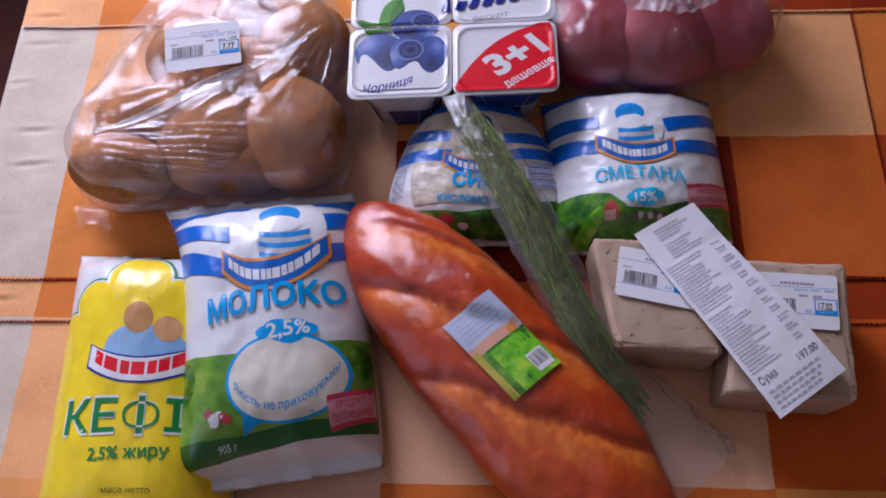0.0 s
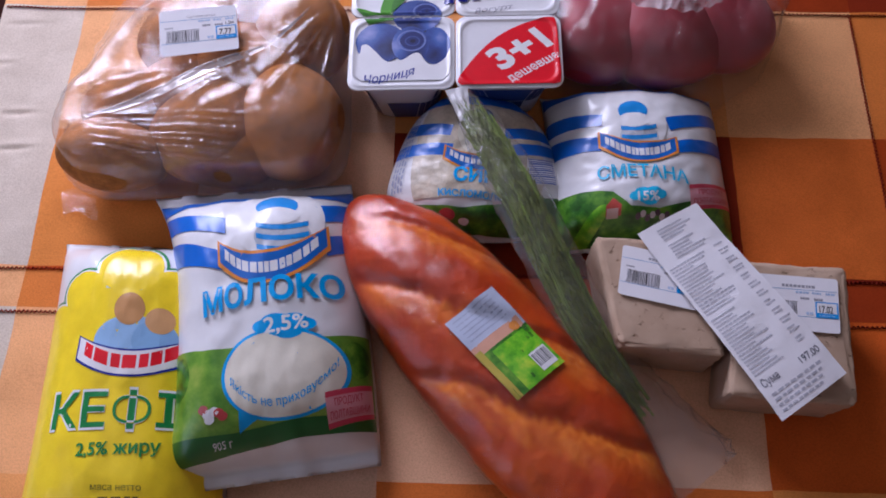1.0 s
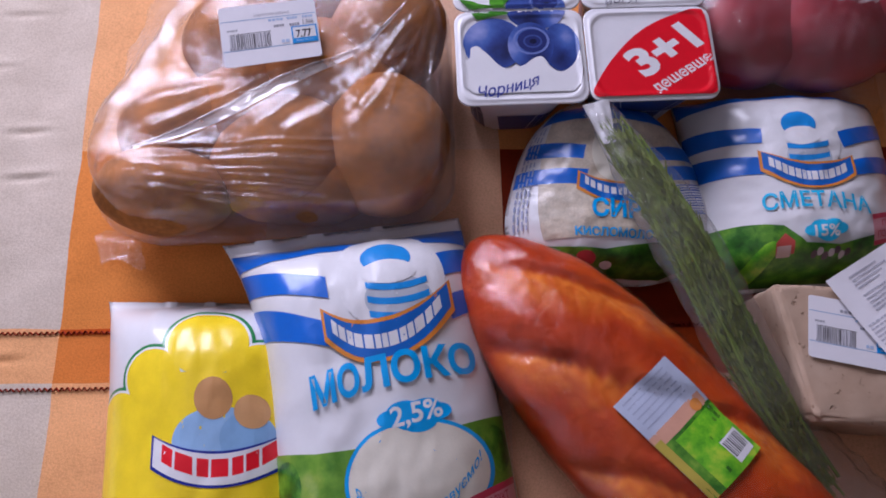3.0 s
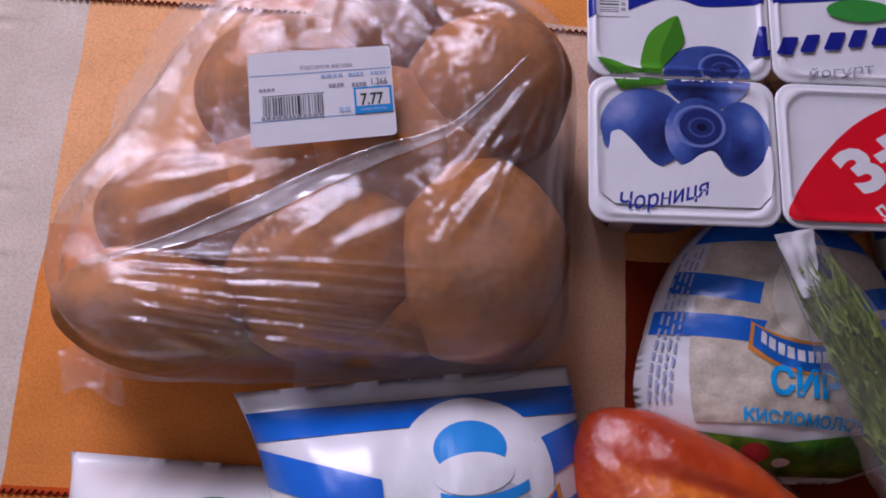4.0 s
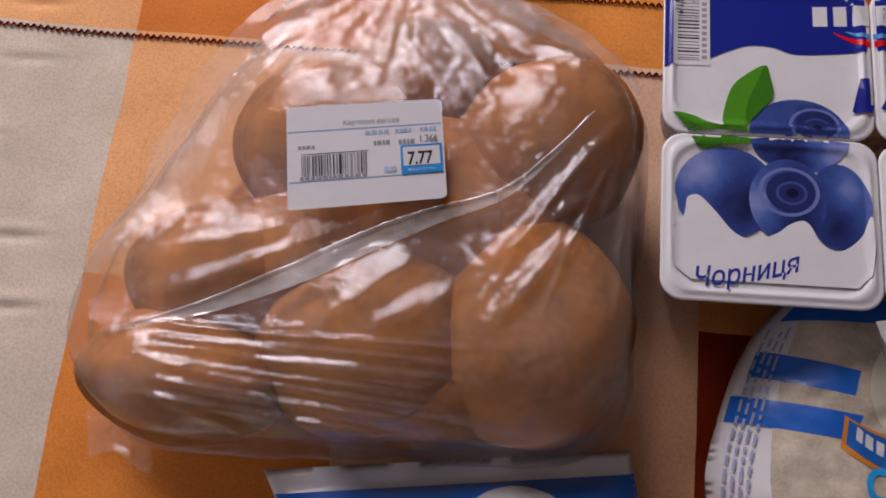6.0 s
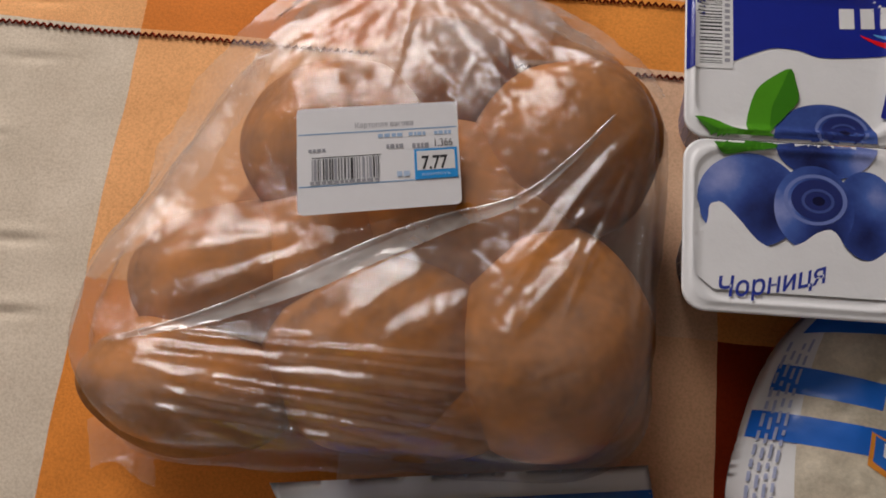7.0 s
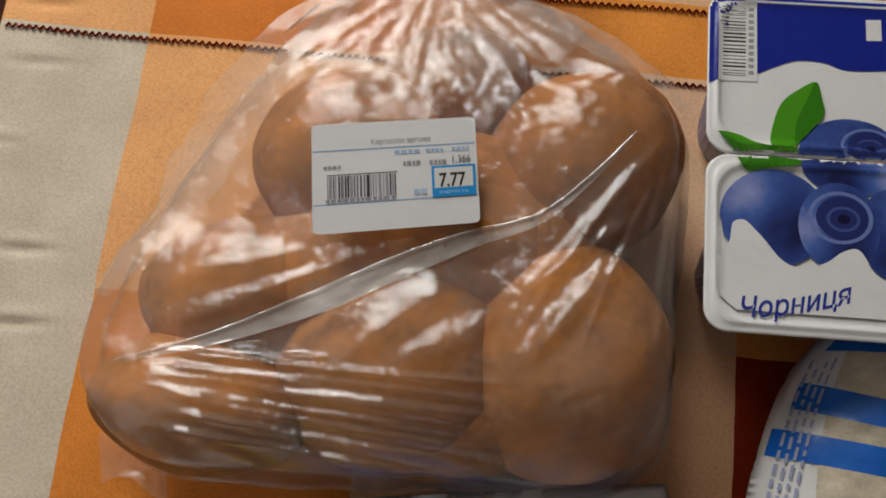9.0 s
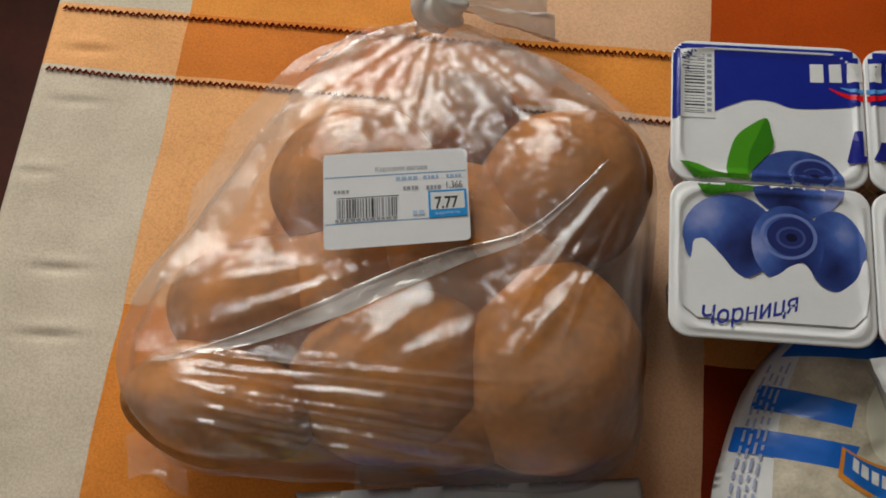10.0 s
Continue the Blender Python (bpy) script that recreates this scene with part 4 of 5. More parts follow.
def words(text, p, q, height, bend=0.0, bold=0.0, slant=0.0):
    """Lettering from p to q along its foot, of that height, arched by bend."""
    cu = bpy.data.curves.new("lettering", "FONT")
    cu.body, cu.resolution_u, cu.shear = text, 3, slant
    cu.fill_mode = "NONE"
    ob = bpy.data.objects.new("lettering", cu)
    scene.collection.objects.link(ob)
    bpy.context.view_layer.update()
    me = bpy.data.meshes.new_from_object(ob.evaluated_get(bpy.context.evaluated_depsgraph_get()))
    bpy.data.objects.remove(ob)
    bpy.data.curves.remove(cu)
    flat_ = [Vector((v.co.x, v.co.y)) for v in me.vertices]
    if bold:
        flat_ = fatten(flat_, [tuple(e.vertices) for e in me.edges], bold)
    ends = np.array([[*flat_[e.vertices[0]], *flat_[e.vertices[1]]] for e in me.edges])
    co, _, fs, *_ = delaunay_2d_cdt(flat_, [tuple(e.vertices) for e in me.edges], [], 0, 1e-6)
    kept = []
    for f in fs:                         # keep what lies inside an odd number of outlines
        cx, cy = sum(co[i].x for i in f) / len(f), sum(co[i].y for i in f) / len(f)
        cross = (ends[:, 1] > cy) != (ends[:, 3] > cy)
        e = ends[cross]
        at = e[:, 0] + (cy - e[:, 1]) / (e[:, 3] - e[:, 1]) * (e[:, 2] - e[:, 0])
        if np.count_nonzero(at > cx) % 2:
            kept.append(f)
    fs = kept
    bpy.data.meshes.remove(me)
    bm = bmesh.new()
    vs_ = [bm.verts.new((c.x, c.y, 0)) for c in co]
    for f in fs:
        bm.faces.new([vs_[i] for i in f])
    bmesh.ops.delete(bm, geom=[v for v in bm.verts if not v.link_faces], context="VERTS")
    xs_ = [v.co.x for v in bm.verts]
    x0, x1 = min(xs_), max(xs_)
    d = Vector((q[0] - p[0], q[1] - p[1]))
    for v in bm.verts:
        f = (v.co.x - x0) / (x1 - x0)
        y = v.co.y / 0.70 * height
        v.co = (p[0] + d.x * f, p[1] + d.y * f + y + bend * 4 * f * (1 - f), 0)
    return bm


def turned_words(text, c, width, height, angle, bold=0.0, slant=0.0):
    bm = words(text, (-width / 2, -height / 2), (width / 2, -height / 2), height, 0, bold, slant)
    bm.transform(Matrix.Translation((*c, 0)) @ Matrix.Rotation(radians(angle), 4, "Z"))
    return bm


def bars(p, q, height, count, seed, gap=0.25, bend=0.0):
    """A row of plain blocks standing for lettering that is not spelled out."""
    r = random.Random(seed)
    cuts = [r.uniform(0.7, 1.3) for _ in range(count)]
    tot, at = sum(cuts), 0.0
    bm = bmesh.new()
    for c in cuts:
        f0, f1 = at / tot, (at + c * (1 - gap)) / tot
        at += c
        y0, y1 = bend * 4 * f0 * (1 - f0), bend * 4 * f1 * (1 - f1)
        x0, x1 = p[0] + (q[0] - p[0]) * f0, p[0] + (q[0] - p[0]) * f1
        b0, b1 = p[1] + (q[1] - p[1]) * f0 + y0, p[1] + (q[1] - p[1]) * f1 + y1
        bm.faces.new([bm.verts.new(v) for v in ((x0, b0, 0), (x1, b1, 0), (x1, b1 + height, 0), (x0, b0 + height, 0))])
    return bm


WHOLE = ("flavour", "offer", "yogurt_word")


def lay(name, bm, place, surfs, off, color, parent, steps, label="", mat=None):
    """Lays flat artwork on a part: place turns its plane into x, y; surfs are what it lies on."""
    if name in WHOLE:
        steps = (9.0, 9.0)
    else:
        bmesh.ops.triangulate(bm, faces=list(bm.faces))
    xs_, ys_ = [v.co.x for v in bm.verts], [v.co.y for v in bm.verts]
    for axis, vals in ((0, xs_), (1, ys_)):
        lo, hi = min(vals), max(vals)
        step = steps[axis]
        k = math.floor(lo / step) + 1
        while k * step < hi:
            co = Vector((0, 0, 0))
            co[axis] = k * step
            no = Vector((0, 0, 0))
            no[axis] = 1
            bmesh.ops.bisect_plane(bm, geom=list(bm.verts) + list(bm.edges) + list(bm.faces), dist=1e-5, plane_co=co, plane_no=no)
            k += 1
    lost = []
    for v in bm.verts:
        p = place(v.co.x, v.co.y)
        best = None
        for s in surfs:
            hit = s.ray_cast(Vector((p[0], p[1], 0.5)), Vector((0, 0, -1)))[0]
            if hit and (best is None or hit.z > best):
                best = hit.z
        if best is None:
            lost.append(v)
            best = 0.0
        v.co = (p[0], p[1], best + off)
    bmesh.ops.delete(bm, geom=lost, context="VERTS")
    bm.normal_update()
    for f in bm.faces:
        if f.normal.z < 0:
            f.normal_flip()
    return part(name, bm, mat or ink(*color), parent, label)


class Art:
    """Print on one thing, each layer a hair above the last."""

    def __init__(self, parent, body, place, step, start=0.00025, gain=0.00007):
        self.parent, self.place, self.off, self.gain = parent, place, start, gain
        self.last = ""
        self.step = step if isinstance(step, tuple) else (step, step)
        self.surfs = [surface(b) for b in (body if isinstance(body, list) else [body])]

    def put(self, name, shape, color=WHITE, label="", mat=None):
        bm = shape if isinstance(shape, bmesh.types.BMesh) else outline(shape)
        if name not in ("barcode_line", "label_line", "small_print", "printed_line", "printed_amount", "printed_spot", "cloud_shape", "stripe", "brand_mark") or name != self.last:
            self.off += self.gain
        self.last = name
        ob = lay(name, bm, self.place, self.surfs, self.off, color, self.parent, self.step, label, mat)
        if name in ("printed_line", "printed_amount", "small_print", "ribbon_mark", "brand_mark"):
            ob["kind"] = "stuff"
        return ob


def cloud(art, cx, cy, rx_, ry_, color):
    for k, (dx, dy, s) in enumerate(((0, 0, 1.0), (-0.6, 0.05, 0.62), (0.6, 0.1, 0.62), (-0.25, 0.35, 0.75), (0.3, 0.38, 0.7), (0.1, -0.35, 0.75))):
        art.put("cloud_shape", oval(cx + dx * rx_, cy + dy * ry_, rx_ * 0.62 * s, ry_ * 0.8 * s, 24), color)


def striped_front(art, stripes, circle, ban):
    """Blue stripes, a white disc with plain coloured shapes and a ribbon."""
    for s in stripes:
        art.put("stripe", s, BLUE)
    cx, cy, ru, rv = circle
    art.put("disc", oval(cx, cy, ru, rv), WHITE)
    art.put("grey_shape", oval(cx + ru * 0.10, cy - rv * 0.45, ru * 0.60, rv * 0.42), (0.46, 0.50, 0.56))
    for k in range(3):
        y = cy - rv * (0.75 - 0.26 * k)
        art.put("blue_band", band((cx - ru * 0.45, y), (cx + ru * 0.65, y + 0.01), 0.03, 0.03, rv * 0.12), (0.02, 0.26, 0.68))
    art.put("blue_shape", oval(cx - ru * 0.02, cy + rv * 0.36, ru * 0.46, rv * 0.32), (0.02, 0.26, 0.68))
    art.put("white_shape", oval(cx - ru * 0.02, cy + rv * 0.06, ru * 0.50, rv * 0.24), WHITE)
    p, q, lo, hi, h = ban
    art.put("ribbon_edge", band((p[0] - 0.025, p[1] - 0.022), (q[0] + 0.025, q[1] - 0.022), lo, hi, h + 0.044), ORANGE)
    art.put("ribbon", band(p, q, lo, hi, h), (0.012, 0.13, 0.50))
    m = 0.06
    d = (q[0] - p[0], q[1] - p[1])
    art.put("ribbon_mark", bars((p[0] + d[0] * m, p[1] + d[1] * m + h * 0.22 - lo * 0.1), (q[0] - d[0] * m, q[1] - d[1] * m + h * 0.22 - lo * 0.1), h * 0.55, 13, 3, 0.18, -(lo + hi) / 2 * 0.92), WHITE, "plain white marks on the ribbon")


def red_mark(art, c, ru, rv, slope):
    sk = lambda x, y: (c[0] + x * ru, c[1] + y * rv + slope * x)
    quad = lambda x0, x1, y0, y1: [sk(x0, y0), sk(x1, y0), sk(x1, y1), sk(x0, y1)]
    art.put("red_label", quad(-1, 1, -1, 1), PINK)
    art.put("red_border", quad(-1, 1, 0.68, 1), (0.62, 0.05, 0.10))
    art.put("red_border", quad(-1, 1, -1, -0.72), (0.62, 0.05, 0.10))
    art.put("lettering", words("ПРОДУКТ", sk(-0.62, 0.12), sk(0.62, 0.12), rv * 0.42, 0, 0.01), (0.55, 0.03, 0.08))
    art.put("lettering", words("ПОЛТАВЩИНИ", sk(-0.85, -0.58), sk(0.85, -0.58), rv * 0.42, 0, 0.01), (0.55, 0.03, 0.08))


# milk
art = Art(milk, milk_body, lambda u, v: pouch_xy(MILK, u, v, (0.24, -0.03)), GRID, 0.0006)
striped_front(art, [[(-0.99, 0.80), (0.995, 0.80), (0.995, 0.915), (-0.99, 0.915)],
                    [(-0.99, 0.78), (-0.2, 0.63), (-0.2, 0.51), (-0.99, 0.64)], [(0.66, 0.71), (0.99, 0.78), (0.99, 0.64), (0.68, 0.57)],
                    [(-0.985, 0.57), (-0.26, 0.39), (-0.2, 0.25), (-0.985, 0.39)], [(0.7, 0.46), (0.99, 0.54), (0.99, 0.41), (0.72, 0.33)]],
              (0.31, 0.60, 0.42, 0.30), ((-0.27, 0.31), (0.73, 0.40), 0.19, 0.14, 0.13))
art.put("product_name", words("МОЛОКО", (-0.49, -0.03), (0.84, 0.04), 0.145, 0.02, 0.035), CYAN)
art.put("meadow", [(-0.99, -0.19), (-0.5, -0.24), (0.2, -0.26), (0.985, -0.19), (0.985, -0.80), (0.4, -0.80), (-0.2, -0.84), (-0.99, -0.885)], mat=FIELD)
art.put("tree", oval(-0.83, -0.37, 0.15, 0.13, 24), mat=MEADOW)
art.put("tree", oval(0.88, -0.36, 0.10, 0.12, 24), mat=MEADOW)
art.put("grass_strip", [(-0.99, -0.72), (-0.2, -0.74), (0.4, -0.70), (0.985, -0.70), (0.985, -0.80), (0.4, -0.80), (-0.2, -0.84), (-0.99, -0.885)], (0.012, 0.13, 0.02))
art.put("bubble_tail", [(-0.12, -0.58), (0.1, -0.66), (-0.14, -0.745)], CYAN)
art.put("bubble_edge", oval(0.27, -0.43, 0.56, 0.275, 60), CYAN)
art.put("bubble", oval(0.27, -0.43, 0.525, 0.257, 60), CREAM)
cloud(art, 0.32, -0.145, 0.27, 0.085, CYAN)
art.put("fat_content", words("2,5%", (0.15, -0.185), (0.52, -0.16), 0.095, 0, 0.02), WHITE)
art.put("slogan", words("Якість не приховуємо!", (-0.20, -0.47), (0.74, -0.40), 0.05, -0.185, 0.01), CYAN)
red_mark(art, (0.79, -0.645), 0.185, 0.105, 0.03)
art.put("net_mass", words("905 г", (-0.42, -0.815), (-0.22, -0.81), 0.04), WHITE)
for dx, dy, col in ((0, 0, WHITE), (0.07, 0.01, WHITE), (0.12, 0.0, (0.5, 0.05, 0.05)), (-0.05, 0.03, (0.45, 0.1, 0.1)), (0.02, -0.03, WHITE), (0.16, -0.02, (0.5, 0.05, 0.05))):
    art.put("printed_spot", oval(-0.45 + dx, -0.62 + dy, 0.055, 0.026, 14), col)

# kefir
art = Art(kefir, kefir_body, lambda u, v: pouch_xy(KEF, u, v, (0.10, 0.05)), GRID, 0.0008)
LOBES = [(-0.72, 0.30, 0.30, 0.17), (-0.38, 0.53, 0.26, 0.14), (0.08, 0.70, 0.34, 0.165), (0.55, 0.55, 0.3, 0.15), (0.8, 0.3, 0.3, 0.2)]
for grow, col, nm in ((0.05, GREEN, "scallop_line"), (0.022, WHITE, "scallop_gap"), (0.0, YELLOW, "scallop")):
    for cx, cy, ru, rv in LOBES:
        art.put(nm, oval(cx, cy, ru + grow, rv + grow * 0.55, 36), col)
art.put("yellow_field", [(-0.985, 0.34), (-0.6, 0.36), (-0.2, 0.55), (0.5, 0.55), (0.985, 0.3), (0.985, -0.88), (-0.985, -0.88)], YELLOW)
art.put("pale_blue_shape", oval(0.22, 0.22, 0.40, 0.17), SKY)
art.put("pale_blue_shape", oval(0.42, 0.24, 0.22, 0.13), (0.24, 0.44, 0.70))
art.put("tan_shape", oval(0.15, 0.43, 0.15, 0.10), TAN)
art.put("tan_shape", oval(0.45, 0.37, 0.14, 0.08), (0.62, 0.34, 0.14))
p, q = (-0.34, 0.12), (0.78, 0.17)
art.put("ribbon_edge", band((p[0] - 0.02, p[1] - 0.012), (q[0] + 0.02, q[1] - 0.012), 0.11, 0.10, 0.154), NAVY)
art.put("ribbon", band(p, q, 0.11, 0.10, 0.13), WHITE)
art.put("ribbon_mark", bars((p[0] + 0.08, p[1] + 0.02), (q[0] - 0.08, q[1] + 0.02), 0.08, 7, 8, 0.18, -0.095), RED, "plain red marks on the ribbon")
art.put("name_edge", words("КЕФІР", (-0.55, -0.293), (1.02, -0.243), 0.205, 0, 0.028), WHITE)
art.put("product_name", words("КЕФІР", (-0.53, -0.283), (1.0, -0.233), 0.185, 0, 0.014), GREEN)
art.put("fat_content", words("2,5% жиру", (-0.20, -0.43), (0.56, -0.39), 0.068, 0, 0.022), GREEN)
art.put("net_mass", words("маса нетто", (-0.02, -0.605), (0.42, -0.60), 0.035), (0.12, 0.10, 0.02))
art.put("net_mass", bars((0.05, -0.70), (0.42, -0.69), 0.06, 4, 2), (0.12, 0.10, 0.02))

# sour cream
art = Art(sour, sour_body, lambda u, v: pouch_xy(SMET, u, v, (0.05, 0.0)), GRID, 0.0005)
striped_front(art, [[(-0.99, 0.78), (0.99, 0.80), (0.99, 0.94), (-0.99, 0.94)],
                    [(-0.99, 0.56), (-0.42, 0.44), (-0.44, 0.29), (-0.99, 0.37)], [(0.26, 0.36), (0.99, 0.63), (0.99, 0.47), (0.30, 0.20)],
                    [(-0.985, 0.28), (-0.47, 0.15), (-0.42, -0.02), (-0.985, 0.05)], [(0.34, 0.07), (0.99, 0.24), (0.99, 0.05), (0.28, -0.10)]],
              (-0.08, 0.30, 0.35, 0.42), ((-0.47, 0.04), (0.34, -0.06), 0.17, 0.12, 0.16))
art.put("product_name", words("СМЕТАНА", (-0.53, -0.37), (0.43, -0.47), 0.145, 0.035, 0.0180), (0.02, 0.47, 0.78))
art.put("meadow", [(-0.985, -0.44), (-0.7, -0.47), (-0.38, -0.53), (-0.2, -0.70), (0.1, -0.74), (0.45, -0.66), (0.985, -0.55), (0.985, -0.97), (-0.985, -0.97)], mat=MEADOW)
cloud(art, -0.02, -0.61, 0.20, 0.105, (0.02, 0.47, 0.78))
art.put("fat_content", words("15%", (-0.13, -0.66), (0.10, -0.665), 0.10, 0, 0.02), WHITE)
art.put("grass_patch", curve([(-0.80, -0.97), (-0.62, -0.74), (-0.50, -0.66), (-0.42, -0.70), (-0.50, -0.84), (-0.60, -0.97)]), mat=LIME)
art.put("red_house", [(-0.46, -0.78), (-0.30, -0.78), (-0.30, -0.68), (-0.38, -0.60), (-0.46, -0.68)], (0.55, 0.08, 0.06))
art.put("house_wall", [(-0.45, -0.80), (-0.33, -0.80), (-0.33, -0.71), (-0.45, -0.71)], (0.65, 0.45, 0.4))
red_mark(art, (0.70, -0.56), 0.27, 0.14, 0.06)
for k in range(7):
    art.put("printed_spot", oval(-0.12 + 0.05 * k, -0.80 + 0.02 * math.sin(k * 2.1), 0.03, 0.03, 10), (0.55, 0.5, 0.52) if k % 2 else (0.1, 0.06, 0.08))

# cottage cheese
art = Art(curd, curd_body, lambda u, v: pouch_xy(CURD, u, v, (-0.76, -0.74)), (0.018, 0.0139), 0.0006)
CURDS = plain("curd_lumps", (0.56, 0.49, 0.38), 0.5, 0.35, 70, 0.0020, 80, coat=0.3)
art.put("clear_window", [(-0.70, -0.62), (0.70, -0.62), (0.78, 0.0), (0.80, 0.90), (-0.80, 0.90), (-0.76, 0.0)], mat=CURDS)
for s in ([(-0.90, 0.60), (0.9, 0.62), (0.85, 0.78), (-0.85, 0.76)], [(-0.94, 0.24), (-0.36, 0.16), (-0.34, 0.31), (-0.94, 0.40)], [(-0.98, -0.04), (-0.34, -0.10), (-0.3, 0.05), (-0.98, 0.12)],
          [(0.28, 0.14), (0.94, 0.28), (0.92, 0.43), (0.28, 0.29)], [(0.28, -0.10), (0.97, 0.10), (0.97, 0.25), (0.28, 0.05)]):
    art.put("stripe", s, BLUE)
art.put("disc", oval(0.02, 0.26, 0.3, 0.34), CREAM)
art.put("blue_shape", oval(0.03, 0.42, 0.16, 0.14), (0.03, 0.09, 0.28))
p, q = (-0.38, -0.12), (0.40, -0.14)
art.put("ribbon_edge", band((p[0] - 0.025, p[1] - 0.022), (q[0] + 0.025, q[1] - 0.022), 0.14, 0.10, 0.184), ORANGE)
art.put("ribbon", band(p, q, 0.14, 0.10, 0.14), (0.012, 0.13, 0.50))
art.put("ribbon_mark", bars((p[0] + 0.05, p[1] + 0.03), (q[0] - 0.05, q[1] + 0.03), 0.075, 11, 3, 0.3, -0.11), WHITE)
art.put("product_name", words("СИР", (-0.26, -0.42), (0.20, -0.44), 0.17, 0, 0.035), CYAN)
art.put("product_kind", words("КИСЛОМОЛОЧНИЙ", (-0.42, -0.60), (0.62, -0.66), 0.075, 0, 0.03), CYAN)
art.put("meadow", [(-0.85, -0.66), (-0.5, -0.70), (-0.14, -0.73), (0.4, -0.66), (0.98, -0.44), (0.92, -0.80), (0.6, -0.95), (-0.6, -0.95), (-0.88, -0.80)], mat=MEADOW)
art.put("barcode_ground", [(0.56, -0.40), (0.93, -0.30), (0.93, 0.02), (0.56, -0.06)], WHITE)
for k in range(12):
    y = -0.385 + 0.028 * k
    art.put("barcode_line", [(0.58, y), (0.9, y + 0.09), (0.9, y + 0.09 + 0.012 + 0.006 * (k % 3 == 0)), (0.58, y + 0.012 + 0.006 * (k % 3 == 0))], (0.03, 0.09, 0.40))
for k in range(4):
    u = -0.94 + 0.035 * k
    rr = random.Random(k)
    y = -0.5
    while y < 0.5:
        w = rr.uniform(0.03, 0.09)
        art.put("small_print", [(u, y), (u + 0.014, y), (u + 0.014, y + w), (u, y + w)], (0.34, 0.38, 0.55))
        y += w + 0.025
        if y > 0.5:
            break
art.put("printed_spot", oval(-0.35, -0.80, 0.10, 0.06, 16), (0.45, 0.04, 0.05))
art.put("printed_spot", oval(-0.15, -0.86, 0.07, 0.03, 16), WHITE)

# yogurt lids
lids = [o for o in yogurt.children if o.name.startswith("lid")]
cups = [o for o in yogurt.children if o.name.startswith("cup")]
art = Art(yogurt, lids, yog, 0.0125, 0.0002, 0.00003)
art.put("blue_field", curve([(0.004, 0.708), (0.044, 0.728), (0.103, 0.740), (0.151, 0.767), (0.205, 0.792), (0.264, 0.790), (0.317, 0.770), (0.407, 0.776), (0.5, 0.79), (0.7, 0.815), (0.996, 0.86)]) + [(0.996, 0.985), (0.004, 0.985)], NAVY)
art.put("barcode_ground", [(0.024, 0.718), (0.114, 0.720), (0.113, 0.970), (0.023, 0.963)], WHITE)
r = random.Random(2)
y = 0.735
while y < 0.95:
    w = r.choice((0.0025, 0.004, 0.006))
    art.put("barcode_line", [(0.030, y), (0.088, y), (0.088, y + w), (0.030, y + w)], BLACK)
    y += w + r.choice((0.004, 0.006, 0.008))
for k in range(11):
    art.put("small_print", [(0.094, 0.74 + 0.02 * k), (0.106, 0.74 + 0.02 * k), (0.106, 0.752 + 0.02 * k), (0.094, 0.752 + 0.02 * k)], GREY)
art.put("brand_mark", bars((0.362, 0.866), (0.66, 0.885), 0.066, 6, 4, 0.30), WHITE, "plain white marks")
art.put("red_arc", band((0.41, 0.846), (0.60, 0.856), 0.046, 0.030, 0.004), RED)
art.put("pale_arc", band((0.44, 0.850), (0.58, 0.858), 0.022, 0.010, 0.004), (0.10, 0.32, 0.72))


def berry(cx, cy, ru, rv, pale, deep, crown=None):
    """A printed blueberry: pale bloom on one side, deep blue on the other, and its crown where it shows."""
    bm = bmesh.new()
    tone = bm.verts.layers.float.new("tone")
    loops = []
    for k in range(1, 9):
        f = k / 8
        loops.append([bm.verts.new((cx + ru * f * math.cos(2 * math.pi * i / 40), cy + rv * f * math.sin(2 * math.pi * i / 40), 0)) for i in range(40)])
    for a, b in zip(loops, loops[1:]):
        for i in range(40):
            bm.faces.new((a[i], a[(i + 1) % 40], b[(i + 1) % 40], b[i]))
    bm.faces.new(loops[0])
    for v in bm.verts:
        x, y = (v.co.x - cx) / ru, (v.co.y - cy) / rv
        t = 0.28 + 0.42 * math.exp(-((x - pale[0]) ** 2 + (y - pale[1]) ** 2) / 0.28) - 0.26 * math.exp(-((x - deep[0]) ** 2 + (y - deep[1]) ** 2) / 0.30)
        v[tone] = t + 0.22 * max(0.0, x * x + y * y - 0.72)
    art.put("berry", bm, mat=BERRY)
    if crown:
        kx, ky, ku, kv = crown
        art.put("berry_rim", ring(kx, ky, ku, kv, ku * 0.13, kv * 0.13, 40), (0.15, 0.20, 0.47))
        art.put("berry_crown", oval(kx + ku * 0.04, ky, ku * 0.80, kv * 0.80, 30), (0.016, 0.026, 0.14))
        art.put("berry_rim", ring(kx + ku * 0.08, ky - kv * 0.05, ku * 0.52, kv * 0.48, ku * 0.10, kv * 0.10, 30), (0.05, 0.08, 0.27))
        art.put("berry_crown", oval(kx + ku * 0.1, ky - kv * 0.05, ku * 0.20, kv * 0.18, 20), (0.004, 0.006, 0.04))


